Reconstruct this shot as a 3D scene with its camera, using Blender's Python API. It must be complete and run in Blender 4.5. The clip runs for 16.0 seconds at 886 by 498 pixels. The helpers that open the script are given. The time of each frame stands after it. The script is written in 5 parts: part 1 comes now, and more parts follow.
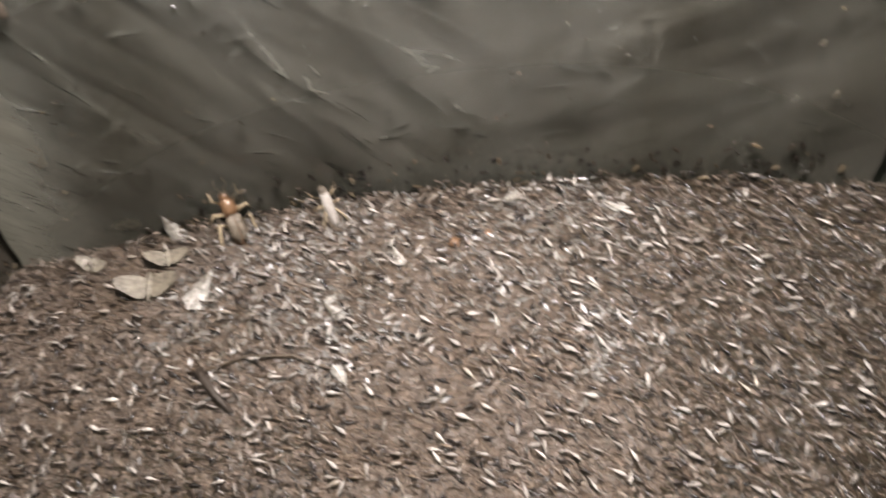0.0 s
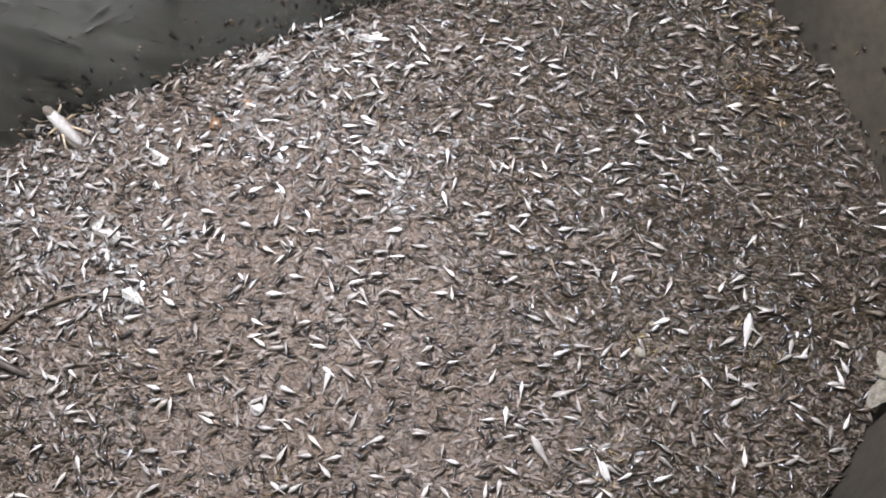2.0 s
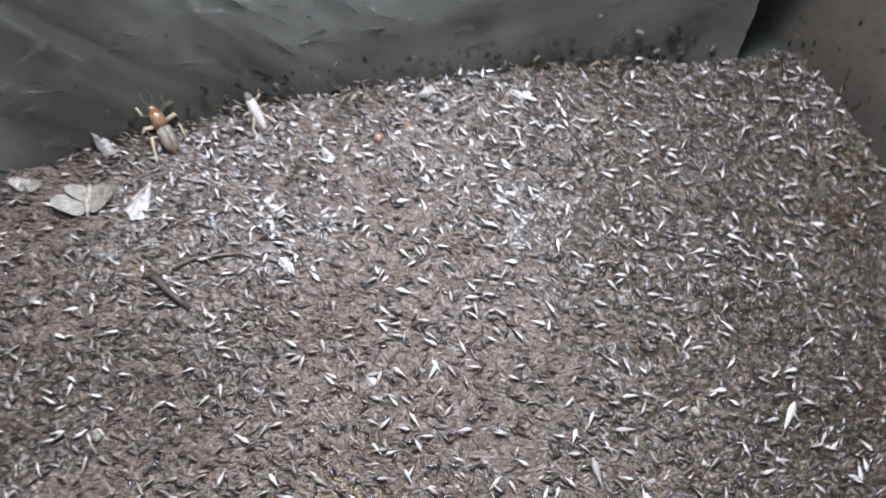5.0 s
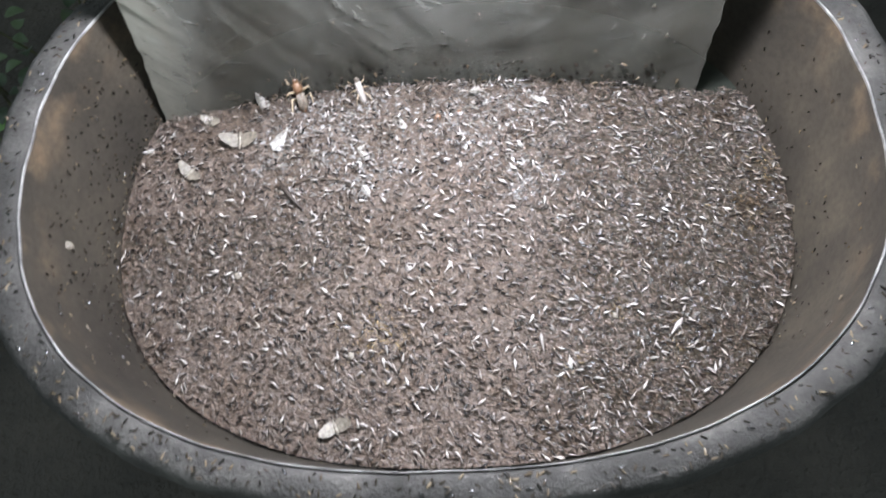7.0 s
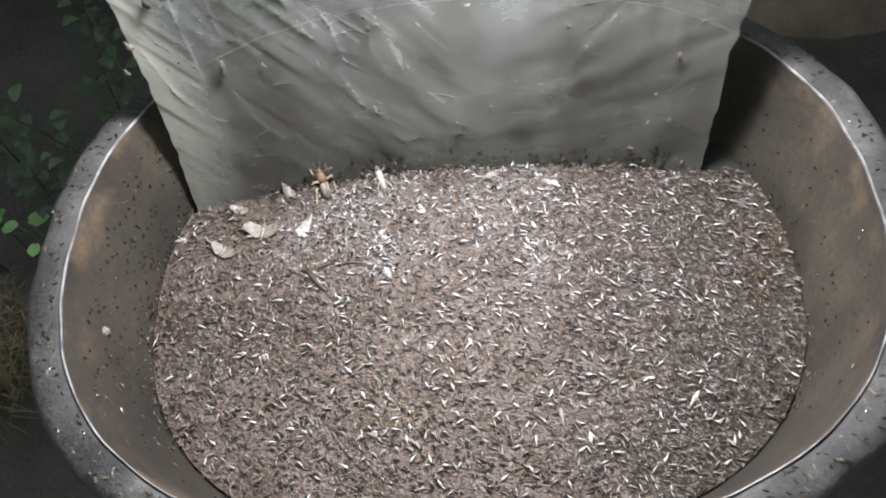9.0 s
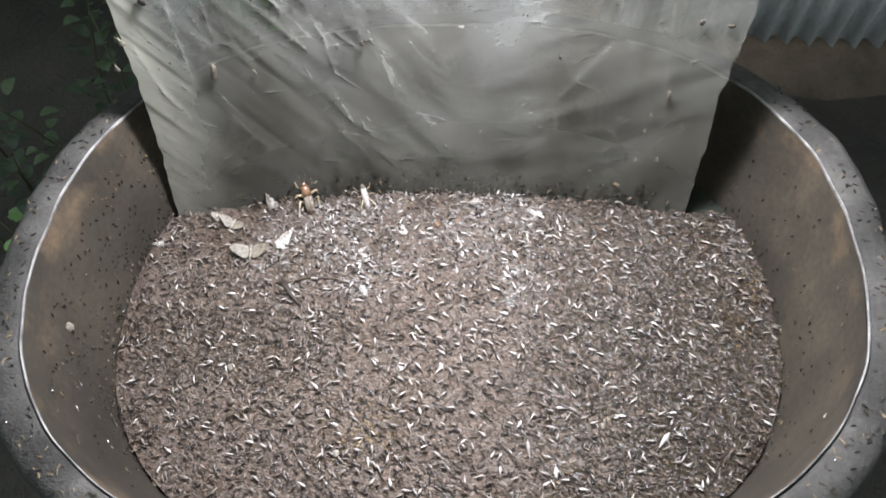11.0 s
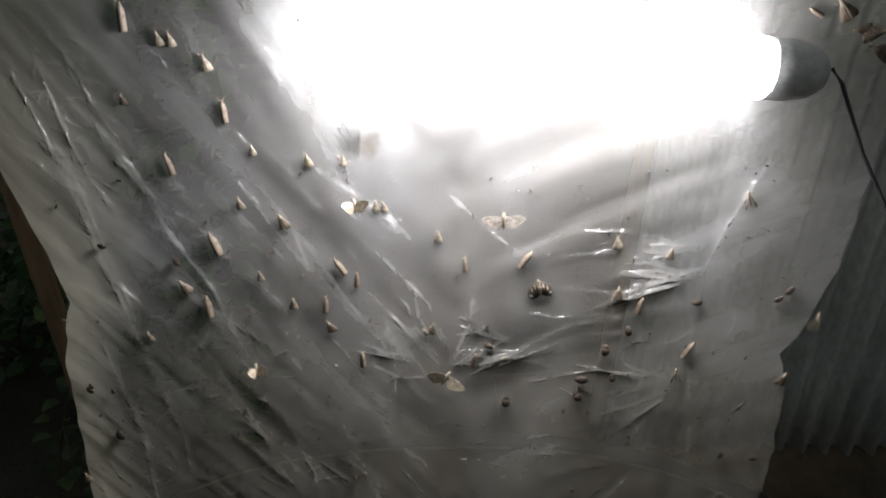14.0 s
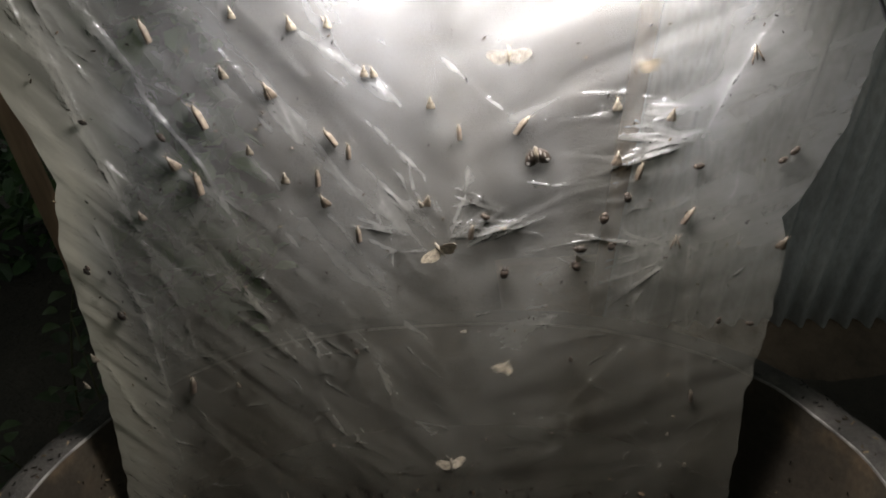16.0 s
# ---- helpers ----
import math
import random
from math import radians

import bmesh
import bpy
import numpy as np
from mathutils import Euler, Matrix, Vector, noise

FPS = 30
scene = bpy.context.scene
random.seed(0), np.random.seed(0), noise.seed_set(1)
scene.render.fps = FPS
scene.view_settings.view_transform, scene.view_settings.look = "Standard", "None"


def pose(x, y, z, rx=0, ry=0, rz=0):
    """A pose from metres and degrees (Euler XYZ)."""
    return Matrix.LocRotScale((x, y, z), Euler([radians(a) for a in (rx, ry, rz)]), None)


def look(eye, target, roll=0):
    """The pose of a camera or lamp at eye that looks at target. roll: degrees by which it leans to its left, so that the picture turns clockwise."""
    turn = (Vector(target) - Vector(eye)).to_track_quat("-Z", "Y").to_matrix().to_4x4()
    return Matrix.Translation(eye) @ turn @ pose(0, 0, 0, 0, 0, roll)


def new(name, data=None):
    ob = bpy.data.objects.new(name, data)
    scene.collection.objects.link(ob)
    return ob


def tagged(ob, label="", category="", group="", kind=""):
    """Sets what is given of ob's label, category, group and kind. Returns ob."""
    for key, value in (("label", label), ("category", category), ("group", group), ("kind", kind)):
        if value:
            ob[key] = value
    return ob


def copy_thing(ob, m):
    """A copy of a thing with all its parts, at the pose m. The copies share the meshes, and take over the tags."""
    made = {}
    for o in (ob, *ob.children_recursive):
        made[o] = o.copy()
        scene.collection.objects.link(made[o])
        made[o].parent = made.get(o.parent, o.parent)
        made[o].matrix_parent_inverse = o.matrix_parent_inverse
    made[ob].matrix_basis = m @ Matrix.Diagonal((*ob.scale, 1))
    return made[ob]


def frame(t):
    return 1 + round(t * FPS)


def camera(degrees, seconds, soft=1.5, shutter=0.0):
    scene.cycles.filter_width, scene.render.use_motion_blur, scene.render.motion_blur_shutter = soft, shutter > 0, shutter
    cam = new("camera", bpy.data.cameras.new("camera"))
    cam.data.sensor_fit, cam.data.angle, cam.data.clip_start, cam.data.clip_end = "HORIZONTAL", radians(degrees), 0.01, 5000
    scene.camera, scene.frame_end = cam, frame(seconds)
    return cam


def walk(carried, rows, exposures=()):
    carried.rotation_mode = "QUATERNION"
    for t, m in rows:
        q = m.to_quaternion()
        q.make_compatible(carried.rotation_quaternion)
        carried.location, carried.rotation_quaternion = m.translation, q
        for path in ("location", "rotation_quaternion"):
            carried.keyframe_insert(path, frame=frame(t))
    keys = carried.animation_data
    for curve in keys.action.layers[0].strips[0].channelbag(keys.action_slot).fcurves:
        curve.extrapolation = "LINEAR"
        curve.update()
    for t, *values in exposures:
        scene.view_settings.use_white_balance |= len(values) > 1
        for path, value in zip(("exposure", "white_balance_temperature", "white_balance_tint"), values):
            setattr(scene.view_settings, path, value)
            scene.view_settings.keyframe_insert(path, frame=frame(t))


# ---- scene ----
# ---- camera ----
cam = camera(62.5, 16.0, soft=1.7, shutter=0.5)


def held(t, x, y, z, yaw, pitch, lean):
    """A row of the hand-held path: the eye, and yaw, pitch and lean in radians."""
    way = Vector((math.sin(yaw) * math.cos(pitch), math.cos(yaw) * math.cos(pitch), math.sin(pitch)))
    eye = Vector((x, y, z))
    return t, look(eye, eye + way, math.degrees(lean))


PATH = [
    held(0.0, 0.0041, -0.1895, 0.5197, -0.0727, -1.0225, -0.1730),
    held(0.5, 0.0258, -0.2103, 0.4903, 0.1590, -1.0740, -0.0744),
    held(1.0, 0.0493, -0.2035, 0.4794, 0.3479, -1.1590, -0.0814),
    held(1.5, 0.0461, -0.2198, 0.4798, 0.3284, -1.1695, -0.1289),
    held(2.0, 0.0500, -0.2188, 0.4779, 0.2907, -1.1964, -0.1602),
    held(2.5, 0.0487, -0.2220, 0.4679, 0.2760, -1.2018, -0.1730),
    held(3.0, 0.0532, -0.2226, 0.4576, 0.2871, -1.2160, -0.1636),
    held(3.5, 0.0621, -0.2251, 0.4540, 0.2887, -1.2186, -0.1629),
    held(4.0, 0.0516, -0.2255, 0.4686, 0.3147, -1.2237, -0.1045),
    held(4.5, 0.0052, -0.2229, 0.5048, 0.2935, -1.1965, -0.0358),
    held(4.7, -0.0206, -0.2186, 0.5289, 0.2540, -1.1844, -0.0221),
    held(6.8, 0.0014, -0.4021, 0.8196, -0.0649, -1.1529, -0.1408),
    held(7.0, 0.0238, -0.4296, 0.8276, -0.0923, -1.1521, -0.1463),
    held(7.5, 0.0299, -0.4491, 0.8552, -0.1804, -1.1343, -0.1514),
    held(8.0, 0.0021, -0.4526, 0.8718, -0.1440, -1.0640, -0.1756),
    held(8.5, 0.0171, -0.4463, 0.8646, -0.1281, -1.0418, -0.1664),
    held(9.0, 0.0239, -0.4491, 0.8574, -0.1053, -1.0363, -0.1787),
    held(9.2, 0.0297, -0.4425, 0.8614, -0.0902, -1.0431, -0.1815),
    held(11.3, 0.0389, -0.4735, 0.8345, -0.0615, -0.9637, -0.0598),
    held(11.5, 0.0365, -0.4788, 0.8379, -0.0504, -0.9484, -0.0524),
    held(12.0, 0.0309, -0.4731, 0.8457, -0.0369, -0.8890, -0.0319),
    held(12.5, 0.0161, -0.4547, 0.8499, -0.0146, -0.7818, -0.0133),
    held(13.0, 0.0150, -0.4416, 0.8511, -0.0121, -0.6219, -0.0345),
    held(13.5, 0.0138, -0.4126, 0.8415, -0.0021, -0.5637, -0.0300),
    held(14.0, 0.0093, -0.3871, 0.8307, 0.0102, -0.4660, -0.0253),
    held(14.5, 0.0137, -0.3831, 0.8303, 0.0089, -0.4596, -0.0367),
    held(15.0, 0.0159, -0.3817, 0.8199, 0.0041, -0.5241, -0.0441),
    held(15.5, 0.0153, -0.3790, 0.8092, 0.0025, -0.5785, -0.0487),
    held(16.0, 0.0159, -0.3857, 0.8035, -0.0023, -0.6081, -0.0575),
]
walk(cam, PATH, exposures=[(0.0, 1.5, 7000.0, 12.0), (0.5, 1.6, 6150.0, 10.0), (1.0, 1.68, 6100.0, 10.0), (2.0, 1.72, 5900.0, 10.0), (3.5, 1.75, 5850.0, 10.0), (4.5, 1.75, 5500.0, 10.0), (7.0, 2.05, 5800.0, 10.0), (12.0, 2.0, 6000.0, 10.0), (12.6, 1.75, 6000.0, 9.0), (13.0, 1.08, 6300.0, 9.0), (13.5, 0.33, 6500.0, 10.0), (14.0, -0.4, 6700.0, 10.0), (14.6, -0.66, 6700.0, 10.0), (15.0, -0.6, 6700.0, 10.0), (16.0, -0.2, 6900.0, 10.0)])

# ---- world and light ----
world = bpy.data.worlds.new("night")
scene.world = world
world.use_nodes = True
bg = world.node_tree.nodes["Background"]
bg.inputs["Color"].default_value = (0.37, 0.42, 0.41, 1)
bg.inputs["Strength"].default_value = 0.38
BULB_GLOW = 98.0


# ---- materials ----
def blank(name):
    m = bpy.data.materials.new(name)
    m.use_nodes = True
    nt = m.node_tree
    return m, nt, nt.nodes["Principled BSDF"]


def node(nt, kind, **values):
    n = nt.nodes.new(kind)
    for key, value in values.items():
        n.inputs[key.replace("_", " ")].default_value = value
    return n


def ramp_of(nt, source, stops):
    r = nt.nodes.new("ShaderNodeValToRGB")
    els = r.color_ramp.elements
    while len(els) < len(stops):
        els.new(0.5)
    for e, (p, c) in zip(els, stops):
        e.position, e.color = p, (*c, 1)
    nt.links.new(source, r.inputs["Fac"])
    return r.outputs["Color"]


def noise_of(nt, scale, detail=4.0, rough=0.55, stretch=None):
    n = node(nt, "ShaderNodeTexNoise", Scale=scale, Detail=detail, Roughness=rough)
    co = nt.nodes.new("ShaderNodeTexCoord")
    if stretch:
        mp = node(nt, "ShaderNodeMapping", Scale=stretch)
        nt.links.new(co.outputs["Object"], mp.inputs["Vector"])
        nt.links.new(mp.outputs["Vector"], n.inputs["Vector"])
    else:
        nt.links.new(co.outputs["Object"], n.inputs["Vector"])
    return n.outputs["Fac"]


def blend(nt, kind, fac, a, b):
    mx = nt.nodes.new("ShaderNodeMix")
    mx.data_type, mx.blend_type = "RGBA", kind
    if isinstance(fac, float):
        mx.inputs[0].default_value = fac
    else:
        nt.links.new(fac, mx.inputs[0])
    for value, slot in ((a, mx.inputs[6]), (b, mx.inputs[7])):
        if isinstance(value, tuple):
            slot.default_value = (*value, 1)
        else:
            nt.links.new(value, slot)
    return mx.outputs[2]


def bumped(nt, b, height, strength, distance):
    bp = node(nt, "ShaderNodeBump", Strength=strength, Distance=distance)
    nt.links.new(height, bp.inputs["Height"])
    nt.links.new(bp.outputs["Normal"], b.inputs["Normal"])


def surface(name, stops, scale, rough=0.6, fine=None, bump=0.3, depth=0.002, metal=0.0, stretch=None, spec=0.5):
    """A worn surface: a colour ramp over broad noise, darkened and lifted by fine grain."""
    m, nt, b = blank(name)
    c = ramp_of(nt, noise_of(nt, scale, 6.0, 0.6, stretch), stops)
    g = noise_of(nt, fine or scale * 9, 5.0, 0.65, stretch)
    c = blend(nt, "MULTIPLY", 0.55, c, ramp_of(nt, g, [(0.25, (0.45, 0.43, 0.4)), (0.6, (1, 1, 1))]))
    nt.links.new(c, b.inputs["Base Color"])
    rr = nt.nodes.new("ShaderNodeMapRange")
    nt.links.new(g, rr.inputs["Value"])
    rr.inputs["To Min"].default_value, rr.inputs["To Max"].default_value = max(0.05, rough - 0.18), min(1, rough + 0.15)
    nt.links.new(rr.outputs["Result"], b.inputs["Roughness"])
    b.inputs["Metallic"].default_value = metal
    b.inputs["Specular IOR Level"].default_value = spec
    bumped(nt, b, g, bump, depth)
    return m


def chitin(name, stops, rough=0.35, island=False, spec=0.5, streaky=False):
    """Insect skin or wing: the colour differs from piece to piece; streaky: veined along the wing."""
    m, nt, b = blank(name)
    if island:
        src = nt.nodes.new("ShaderNodeNewGeometry").outputs["Random Per Island"]
    else:
        src = nt.nodes.new("ShaderNodeObjectInfo").outputs["Random"]
    c = ramp_of(nt, src, stops)
    g = noise_of(nt, 420.0, 3.0, 0.6, (2.6, 0.7, 1.5)) if streaky else noise_of(nt, 420.0, 3.0)
    c = blend(nt, "MULTIPLY", 0.6, c, ramp_of(nt, g, [(0.3, (0.5, 0.47, 0.43)), (0.62, (1, 1, 1))]))
    if streaky:
        c = blend(nt, "MULTIPLY", 0.75, c, ramp_of(nt, noise_of(nt, 190.0, 4.0, 0.6, (1.0, 1.6, 1.0)), [(0.36, (0.3, 0.26, 0.21)), (0.52, (0.85, 0.83, 0.8)), (0.66, (1.25, 1.22, 1.16))]))
    if island:
        c = blend(nt, "MULTIPLY", 0.7, c, ramp_of(nt, noise_of(nt, 13.0, 5.0), [(0.34, (0.62, 0.54, 0.42)), (0.5, (0.92, 0.9, 0.87)), (0.66, (1, 1, 1))]))
    nt.links.new(c, b.inputs["Base Color"])
    b.inputs["Roughness"].default_value = rough
    b.inputs["Specular IOR Level"].default_value = spec
    bumped(nt, b, g, 0.35, 0.0006)
    return m


CONCRETE = surface("grey_concrete", [(0.3, (0.0256, 0.0235, 0.0197)), (0.5, (0.0496, 0.0456, 0.0402)), (0.7, (0.096, 0.088, 0.0774))], 14, 0.9, 190, 0.9, 0.003, spec=0.25)
LIP = surface("white_lip", [(0.36, (0.056, 0.0515, 0.045)), (0.5, (0.16, 0.148, 0.135)), (0.66, (0.304, 0.289, 0.262))], 24, 0.6, 300, 0.2, 0.0005)


def stained_wall():
    m, nt, b = blank("stained_inner_wall")
    c = ramp_of(nt, noise_of(nt, 7.0, 6.0), [(0.3, (0.019, 0.015, 0.0105)), (0.55, (0.04, 0.032, 0.022)), (0.75, (0.07, 0.056, 0.037))])
    rust = ramp_of(nt, noise_of(nt, 16.0, 5.0), [(0.48, (0, 0, 0)), (0.72, (1, 1, 1))])
    co = nt.nodes.new("ShaderNodeTexCoord")
    sep = nt.nodes.new("ShaderNodeSeparateXYZ")
    nt.links.new(co.outputs["Object"], sep.inputs["Vector"])
    # the tide mark: a rusty band of old scum below the lip
    band = ramp_of(nt, sep.outputs["Z"], [(0.10, (0, 0, 0)), (0.15, (1, 1, 1))])
    both = blend(nt, "MULTIPLY", 1.0, rust, band)
    c = blend(nt, "MIX", both, c, (0.11, 0.076, 0.044))
    g = noise_of(nt, 120.0, 5.0)
    c = blend(nt, "MULTIPLY", 0.5, c, ramp_of(nt, g, [(0.3, (0.45, 0.43, 0.4)), (0.6, (1, 1, 1))]))
    nt.links.new(c, b.inputs["Base Color"])
    b.inputs["Roughness"].default_value = 0.75
    b.inputs["Specular IOR Level"].default_value = 0.3
    bumped(nt, b, g, 0.5, 0.0015)
    return m


BED = surface("brown_scum_bed", [(0.3, (0.0523, 0.0344, 0.023)), (0.5, (0.114, 0.0774, 0.053)), (0.7, (0.176, 0.123, 0.0861))], 130, 0.5, 500, 1.0, 0.002)
WALL = stained_wall()
EARTH = surface("dark_damp_earth", [(0.3, (0.03, 0.025, 0.019)), (0.6, (0.07, 0.058, 0.045)), (0.8, (0.11, 0.092, 0.072))], 3.0, 0.85, 60, 1.0, 0.02)
MUD = surface("dark_mud_bank", [(0.3, (0.0768, 0.0553, 0.0382)), (0.7, (0.205, 0.144, 0.101))], 5.0, 0.85, 50, 1.0, 0.012)
IRON = surface("dull_corrugated_iron", [(0.25, (0.36, 0.37, 0.37)), (0.55, (0.6, 0.61, 0.61)), (0.8, (0.74, 0.74, 0.72))], 5.0, 0.5, 70, 0.25, 0.001, 0.1, (1.5, 1, 0.6))
WOOD = surface("weathered_brown_wood", [(0.3, (0.18, 0.11, 0.065)), (0.6, (0.36, 0.245, 0.15)), (0.8, (0.46, 0.35, 0.23))], 16.0, 0.75, 150, 0.7, 0.002, 0.0, (1, 1, 0.15))
LEAF = chitin("green_leaf", [(0.0, (0.0236, 0.0368, 0.0158)), (0.6, (0.0394, 0.063, 0.0252)), (1.0, (0.0683, 0.0998, 0.0394))], 0.45)
LEAVES = chitin("hedge_leaves", [(0.0, (0.045, 0.087, 0.0392)), (0.6, (0.0825, 0.16, 0.063)), (1.0, (0.15, 0.246, 0.084))], 0.5, True)
STEM = surface("green_brown_stem", [(0.3, (0.05, 0.05, 0.02)), (0.7, (0.1, 0.1, 0.04))], 30, 0.6)
BLACK = surface("black_plastic", [(0.3, (0.02, 0.02, 0.022)), (0.7, (0.045, 0.045, 0.048))], 20, 0.45)
GREY = surface("grey_plastic", [(0.3, (0.625, 0.625, 0.637)), (0.7, (0.775, 0.775, 0.787))], 20, 0.4)
TWIG = surface("dark_wet_twig", [(0.3, (0.04, 0.03, 0.02)), (0.7, (0.13, 0.09, 0.06))], 60, 0.5)

PALE = chitin("pale_belly", [(0.0, (0.2, 0.172, 0.148)), (0.5, (0.32, 0.28, 0.25)), (1.0, (0.5, 0.455, 0.415))], 0.33)
MAT_PALE = chitin("pale_floating_bellies", [(0.0, (0.16, 0.135, 0.115)), (0.55, (0.27, 0.235, 0.208)), (0.85, (0.42, 0.375, 0.34)), (1.0, (0.58, 0.53, 0.485))], 0.36, True, 0.45)
MAT_BODY = chitin("grey_brown_floating_bodies", [(0.0, (0.014, 0.00882, 0.00592)), (0.45, (0.0449, 0.0307, 0.0209)), (0.8, (0.0963, 0.0687, 0.048)), (1.0, (0.178, 0.131, 0.0929))], 0.3, True, 0.5)
MAT_WING = chitin("grey_brown_floating_wings", [(0.0, (0.085, 0.0627, 0.0478)), (0.5, (0.122, 0.0926, 0.0727)), (0.85, (0.16, 0.124, 0.1)), (1.0, (0.25, 0.201, 0.166))], 0.5, True, 0.3)
# brown wings, dark enough to paint the lamp's falloff on the carpet
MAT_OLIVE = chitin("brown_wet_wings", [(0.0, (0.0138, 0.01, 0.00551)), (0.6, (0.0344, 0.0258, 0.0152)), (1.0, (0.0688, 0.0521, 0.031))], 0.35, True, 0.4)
MAT_WHITE = chitin("white_floating_wings", [(0.0, (0.112, 0.102, 0.0927)), (0.6, (0.197, 0.18, 0.167)), (1.0, (0.328, 0.308, 0.288))], 0.3, True)
MAT_STRAW = chitin("yellow_brown_straw", [(0.0, (0.1, 0.065, 0.025)), (1.0, (0.36, 0.25, 0.1))], 0.4, True)
# dark insects, and the shade painted under the pale ones
MAT_DARK = chitin("dark_bodies_and_shade", [(0.0, (0.012, 0.009, 0.008)), (0.7, (0.04, 0.031, 0.026)), (1.0, (0.08, 0.064, 0.054))], 0.25, True)
MOTH_WING = chitin("light_tan_moth_wing", [(0.0, (0.304, 0.261, 0.199)), (1.0, (0.426, 0.374, 0.299))], 0.6, streaky=True)
DARK = chitin("dark_brown_chitin", [(0.0, (0.012, 0.01, 0.008)), (1.0, (0.06, 0.045, 0.035))], 0.5, spec=0.25)
BROWN = chitin("tan_moth_scales", [(0.0, (0.102, 0.0798, 0.0581)), (0.5, (0.162, 0.13, 0.0979)), (1.0, (0.238, 0.197, 0.154))], 0.6, streaky=True)
CREAM = chitin("cream_moth_scales", [(0.0, (0.172, 0.146, 0.112)), (1.0, (0.269, 0.239, 0.192))], 0.6, streaky=True)
DUN = chitin("dun_moth_scales", [(0.0, (0.1, 0.078, 0.06)), (1.0, (0.2, 0.16, 0.125))], 0.6, streaky=True)
CRICKET = chitin("golden_brown_chitin", [(0.0, (0.128, 0.0663, 0.034)), (1.0, (0.188, 0.105, 0.0553))], 0.3)
LEG = chitin("straw_leg", [(0.0, (0.24, 0.175, 0.11)), (1.0, (0.4, 0.31, 0.2))], 0.4)
WHITE = chitin("white_wing", [(0.0, (0.269, 0.25, 0.226)), (1.0, (0.389, 0.365, 0.341))], 0.5, streaky=True)


def dark_water():
    m, nt, b = blank("dark_murky_water")
    c = ramp_of(nt, noise_of(nt, 5.0, 5.0), [(0.3, (0.012, 0.014, 0.011)), (0.7, (0.035, 0.034, 0.026))])
    nt.links.new(c, b.inputs["Base Color"])
    b.inputs["Roughness"].default_value = 0.06
    b.inputs["IOR"].default_value = 1.33
    bumped(nt, b, noise_of(nt, 30.0, 2.0), 0.08, 0.003)
    return m


WATER = dark_water()


def film():
    """Cloudy polythene: lets much light pass, scatters the rest, and shines along its creases."""
    m, nt, b = blank("cloudy_plastic_film")
    m.cycles.use_bump_map_correction = False
    out = nt.nodes["Material Output"]
    nt.nodes.remove(b)
    co = nt.nodes.new("ShaderNodeTexCoord")
    big = noise_of(nt, 7.0, 4.0, 0.5, (1.3, 1, 0.7))
    fine = noise_of(nt, 55.0, 5.0, 0.6)
    col = ramp_of(nt, big, [(0.3, (0.55, 0.53, 0.49)), (0.7, (0.66, 0.66, 0.665))])
    col = blend(nt, "MULTIPLY", 0.4, col, ramp_of(nt, fine, [(0.3, (0.6, 0.58, 0.54)), (0.65, (1, 1, 1))]))
    hem = nt.nodes.new("ShaderNodeAttribute")
    hem.attribute_name = "hem"
    # the film turns olive brown towards its foot
    rise = nt.nodes.new("ShaderNodeSeparateXYZ")
    nt.links.new(co.outputs["Object"], rise.inputs["Vector"])
    foot_tint = ramp_of(nt, rise.outputs["Z"], [(0.06, (0.93, 0.88, 0.74)), (0.3, (0.95, 0.925, 0.83)), (0.55, (0.97, 0.98, 1.0))])
    col = blend(nt, "MULTIPLY", 1.0, col, foot_tint)
    col = blend(nt, "MIX", hem.outputs["Fac"], col, (0.57, 0.535, 0.42))

    def maths(kind, a, b, c=None):
        n = nt.nodes.new("ShaderNodeMath")
        n.operation = kind
        for k, v in enumerate((a, b, c)):
            if isinstance(v, float):
                n.inputs[k].default_value = v
            elif v is not None:
                nt.links.new(v, n.inputs[k])
        return n.outputs[0]

    def pulled(angle, scale, length, detail=3.0, twist=0.4):
        """Noise drawn out along the line in which the film is pulled."""
        mp = node(nt, "ShaderNodeMapping", Rotation=(0, radians(angle), 0), Scale=(1, 1, length))
        mp.vector_type = "TEXTURE"
        nt.links.new(co.outputs["Object"], mp.inputs["Vector"])
        n = node(nt, "ShaderNodeTexNoise", Scale=scale, Detail=detail, Roughness=0.5, Distortion=twist)
        nt.links.new(mp.outputs["Vector"], n.inputs["Vector"])
        return n.outputs["Fac"]

    # slack on one side, drawn towards the knot on the other
    sep = nt.nodes.new("ShaderNodeSeparateXYZ")
    nt.links.new(co.outputs["Object"], sep.inputs["Vector"])
    side = nt.nodes.new("ShaderNodeMapRange")
    nt.links.new(sep.outputs["X"], side.inputs["Value"])
    side.inputs["From Min"].default_value, side.inputs["From Max"].default_value = -0.03, 0.09

    def both(scale, length, detail=3.0):
        a, b = pulled(-36, scale, length, detail), pulled(66, scale, length, detail)
        return maths("MULTIPLY_ADD", maths("SUBTRACT", b, a), side.outputs["Result"], a)

    # streaks of cloudiness paint in the light and dark bands of the folds
    streak = both(27.0, 5.0, 4.0)
    layers = nt.nodes.new("ShaderNodeAttribute")
    layers.attribute_name = "layers"
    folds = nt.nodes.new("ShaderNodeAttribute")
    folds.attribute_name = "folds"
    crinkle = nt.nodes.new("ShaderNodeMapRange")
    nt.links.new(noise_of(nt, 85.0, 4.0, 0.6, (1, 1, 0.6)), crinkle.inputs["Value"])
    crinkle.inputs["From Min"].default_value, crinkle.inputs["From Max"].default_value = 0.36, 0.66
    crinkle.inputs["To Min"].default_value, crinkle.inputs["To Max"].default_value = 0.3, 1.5
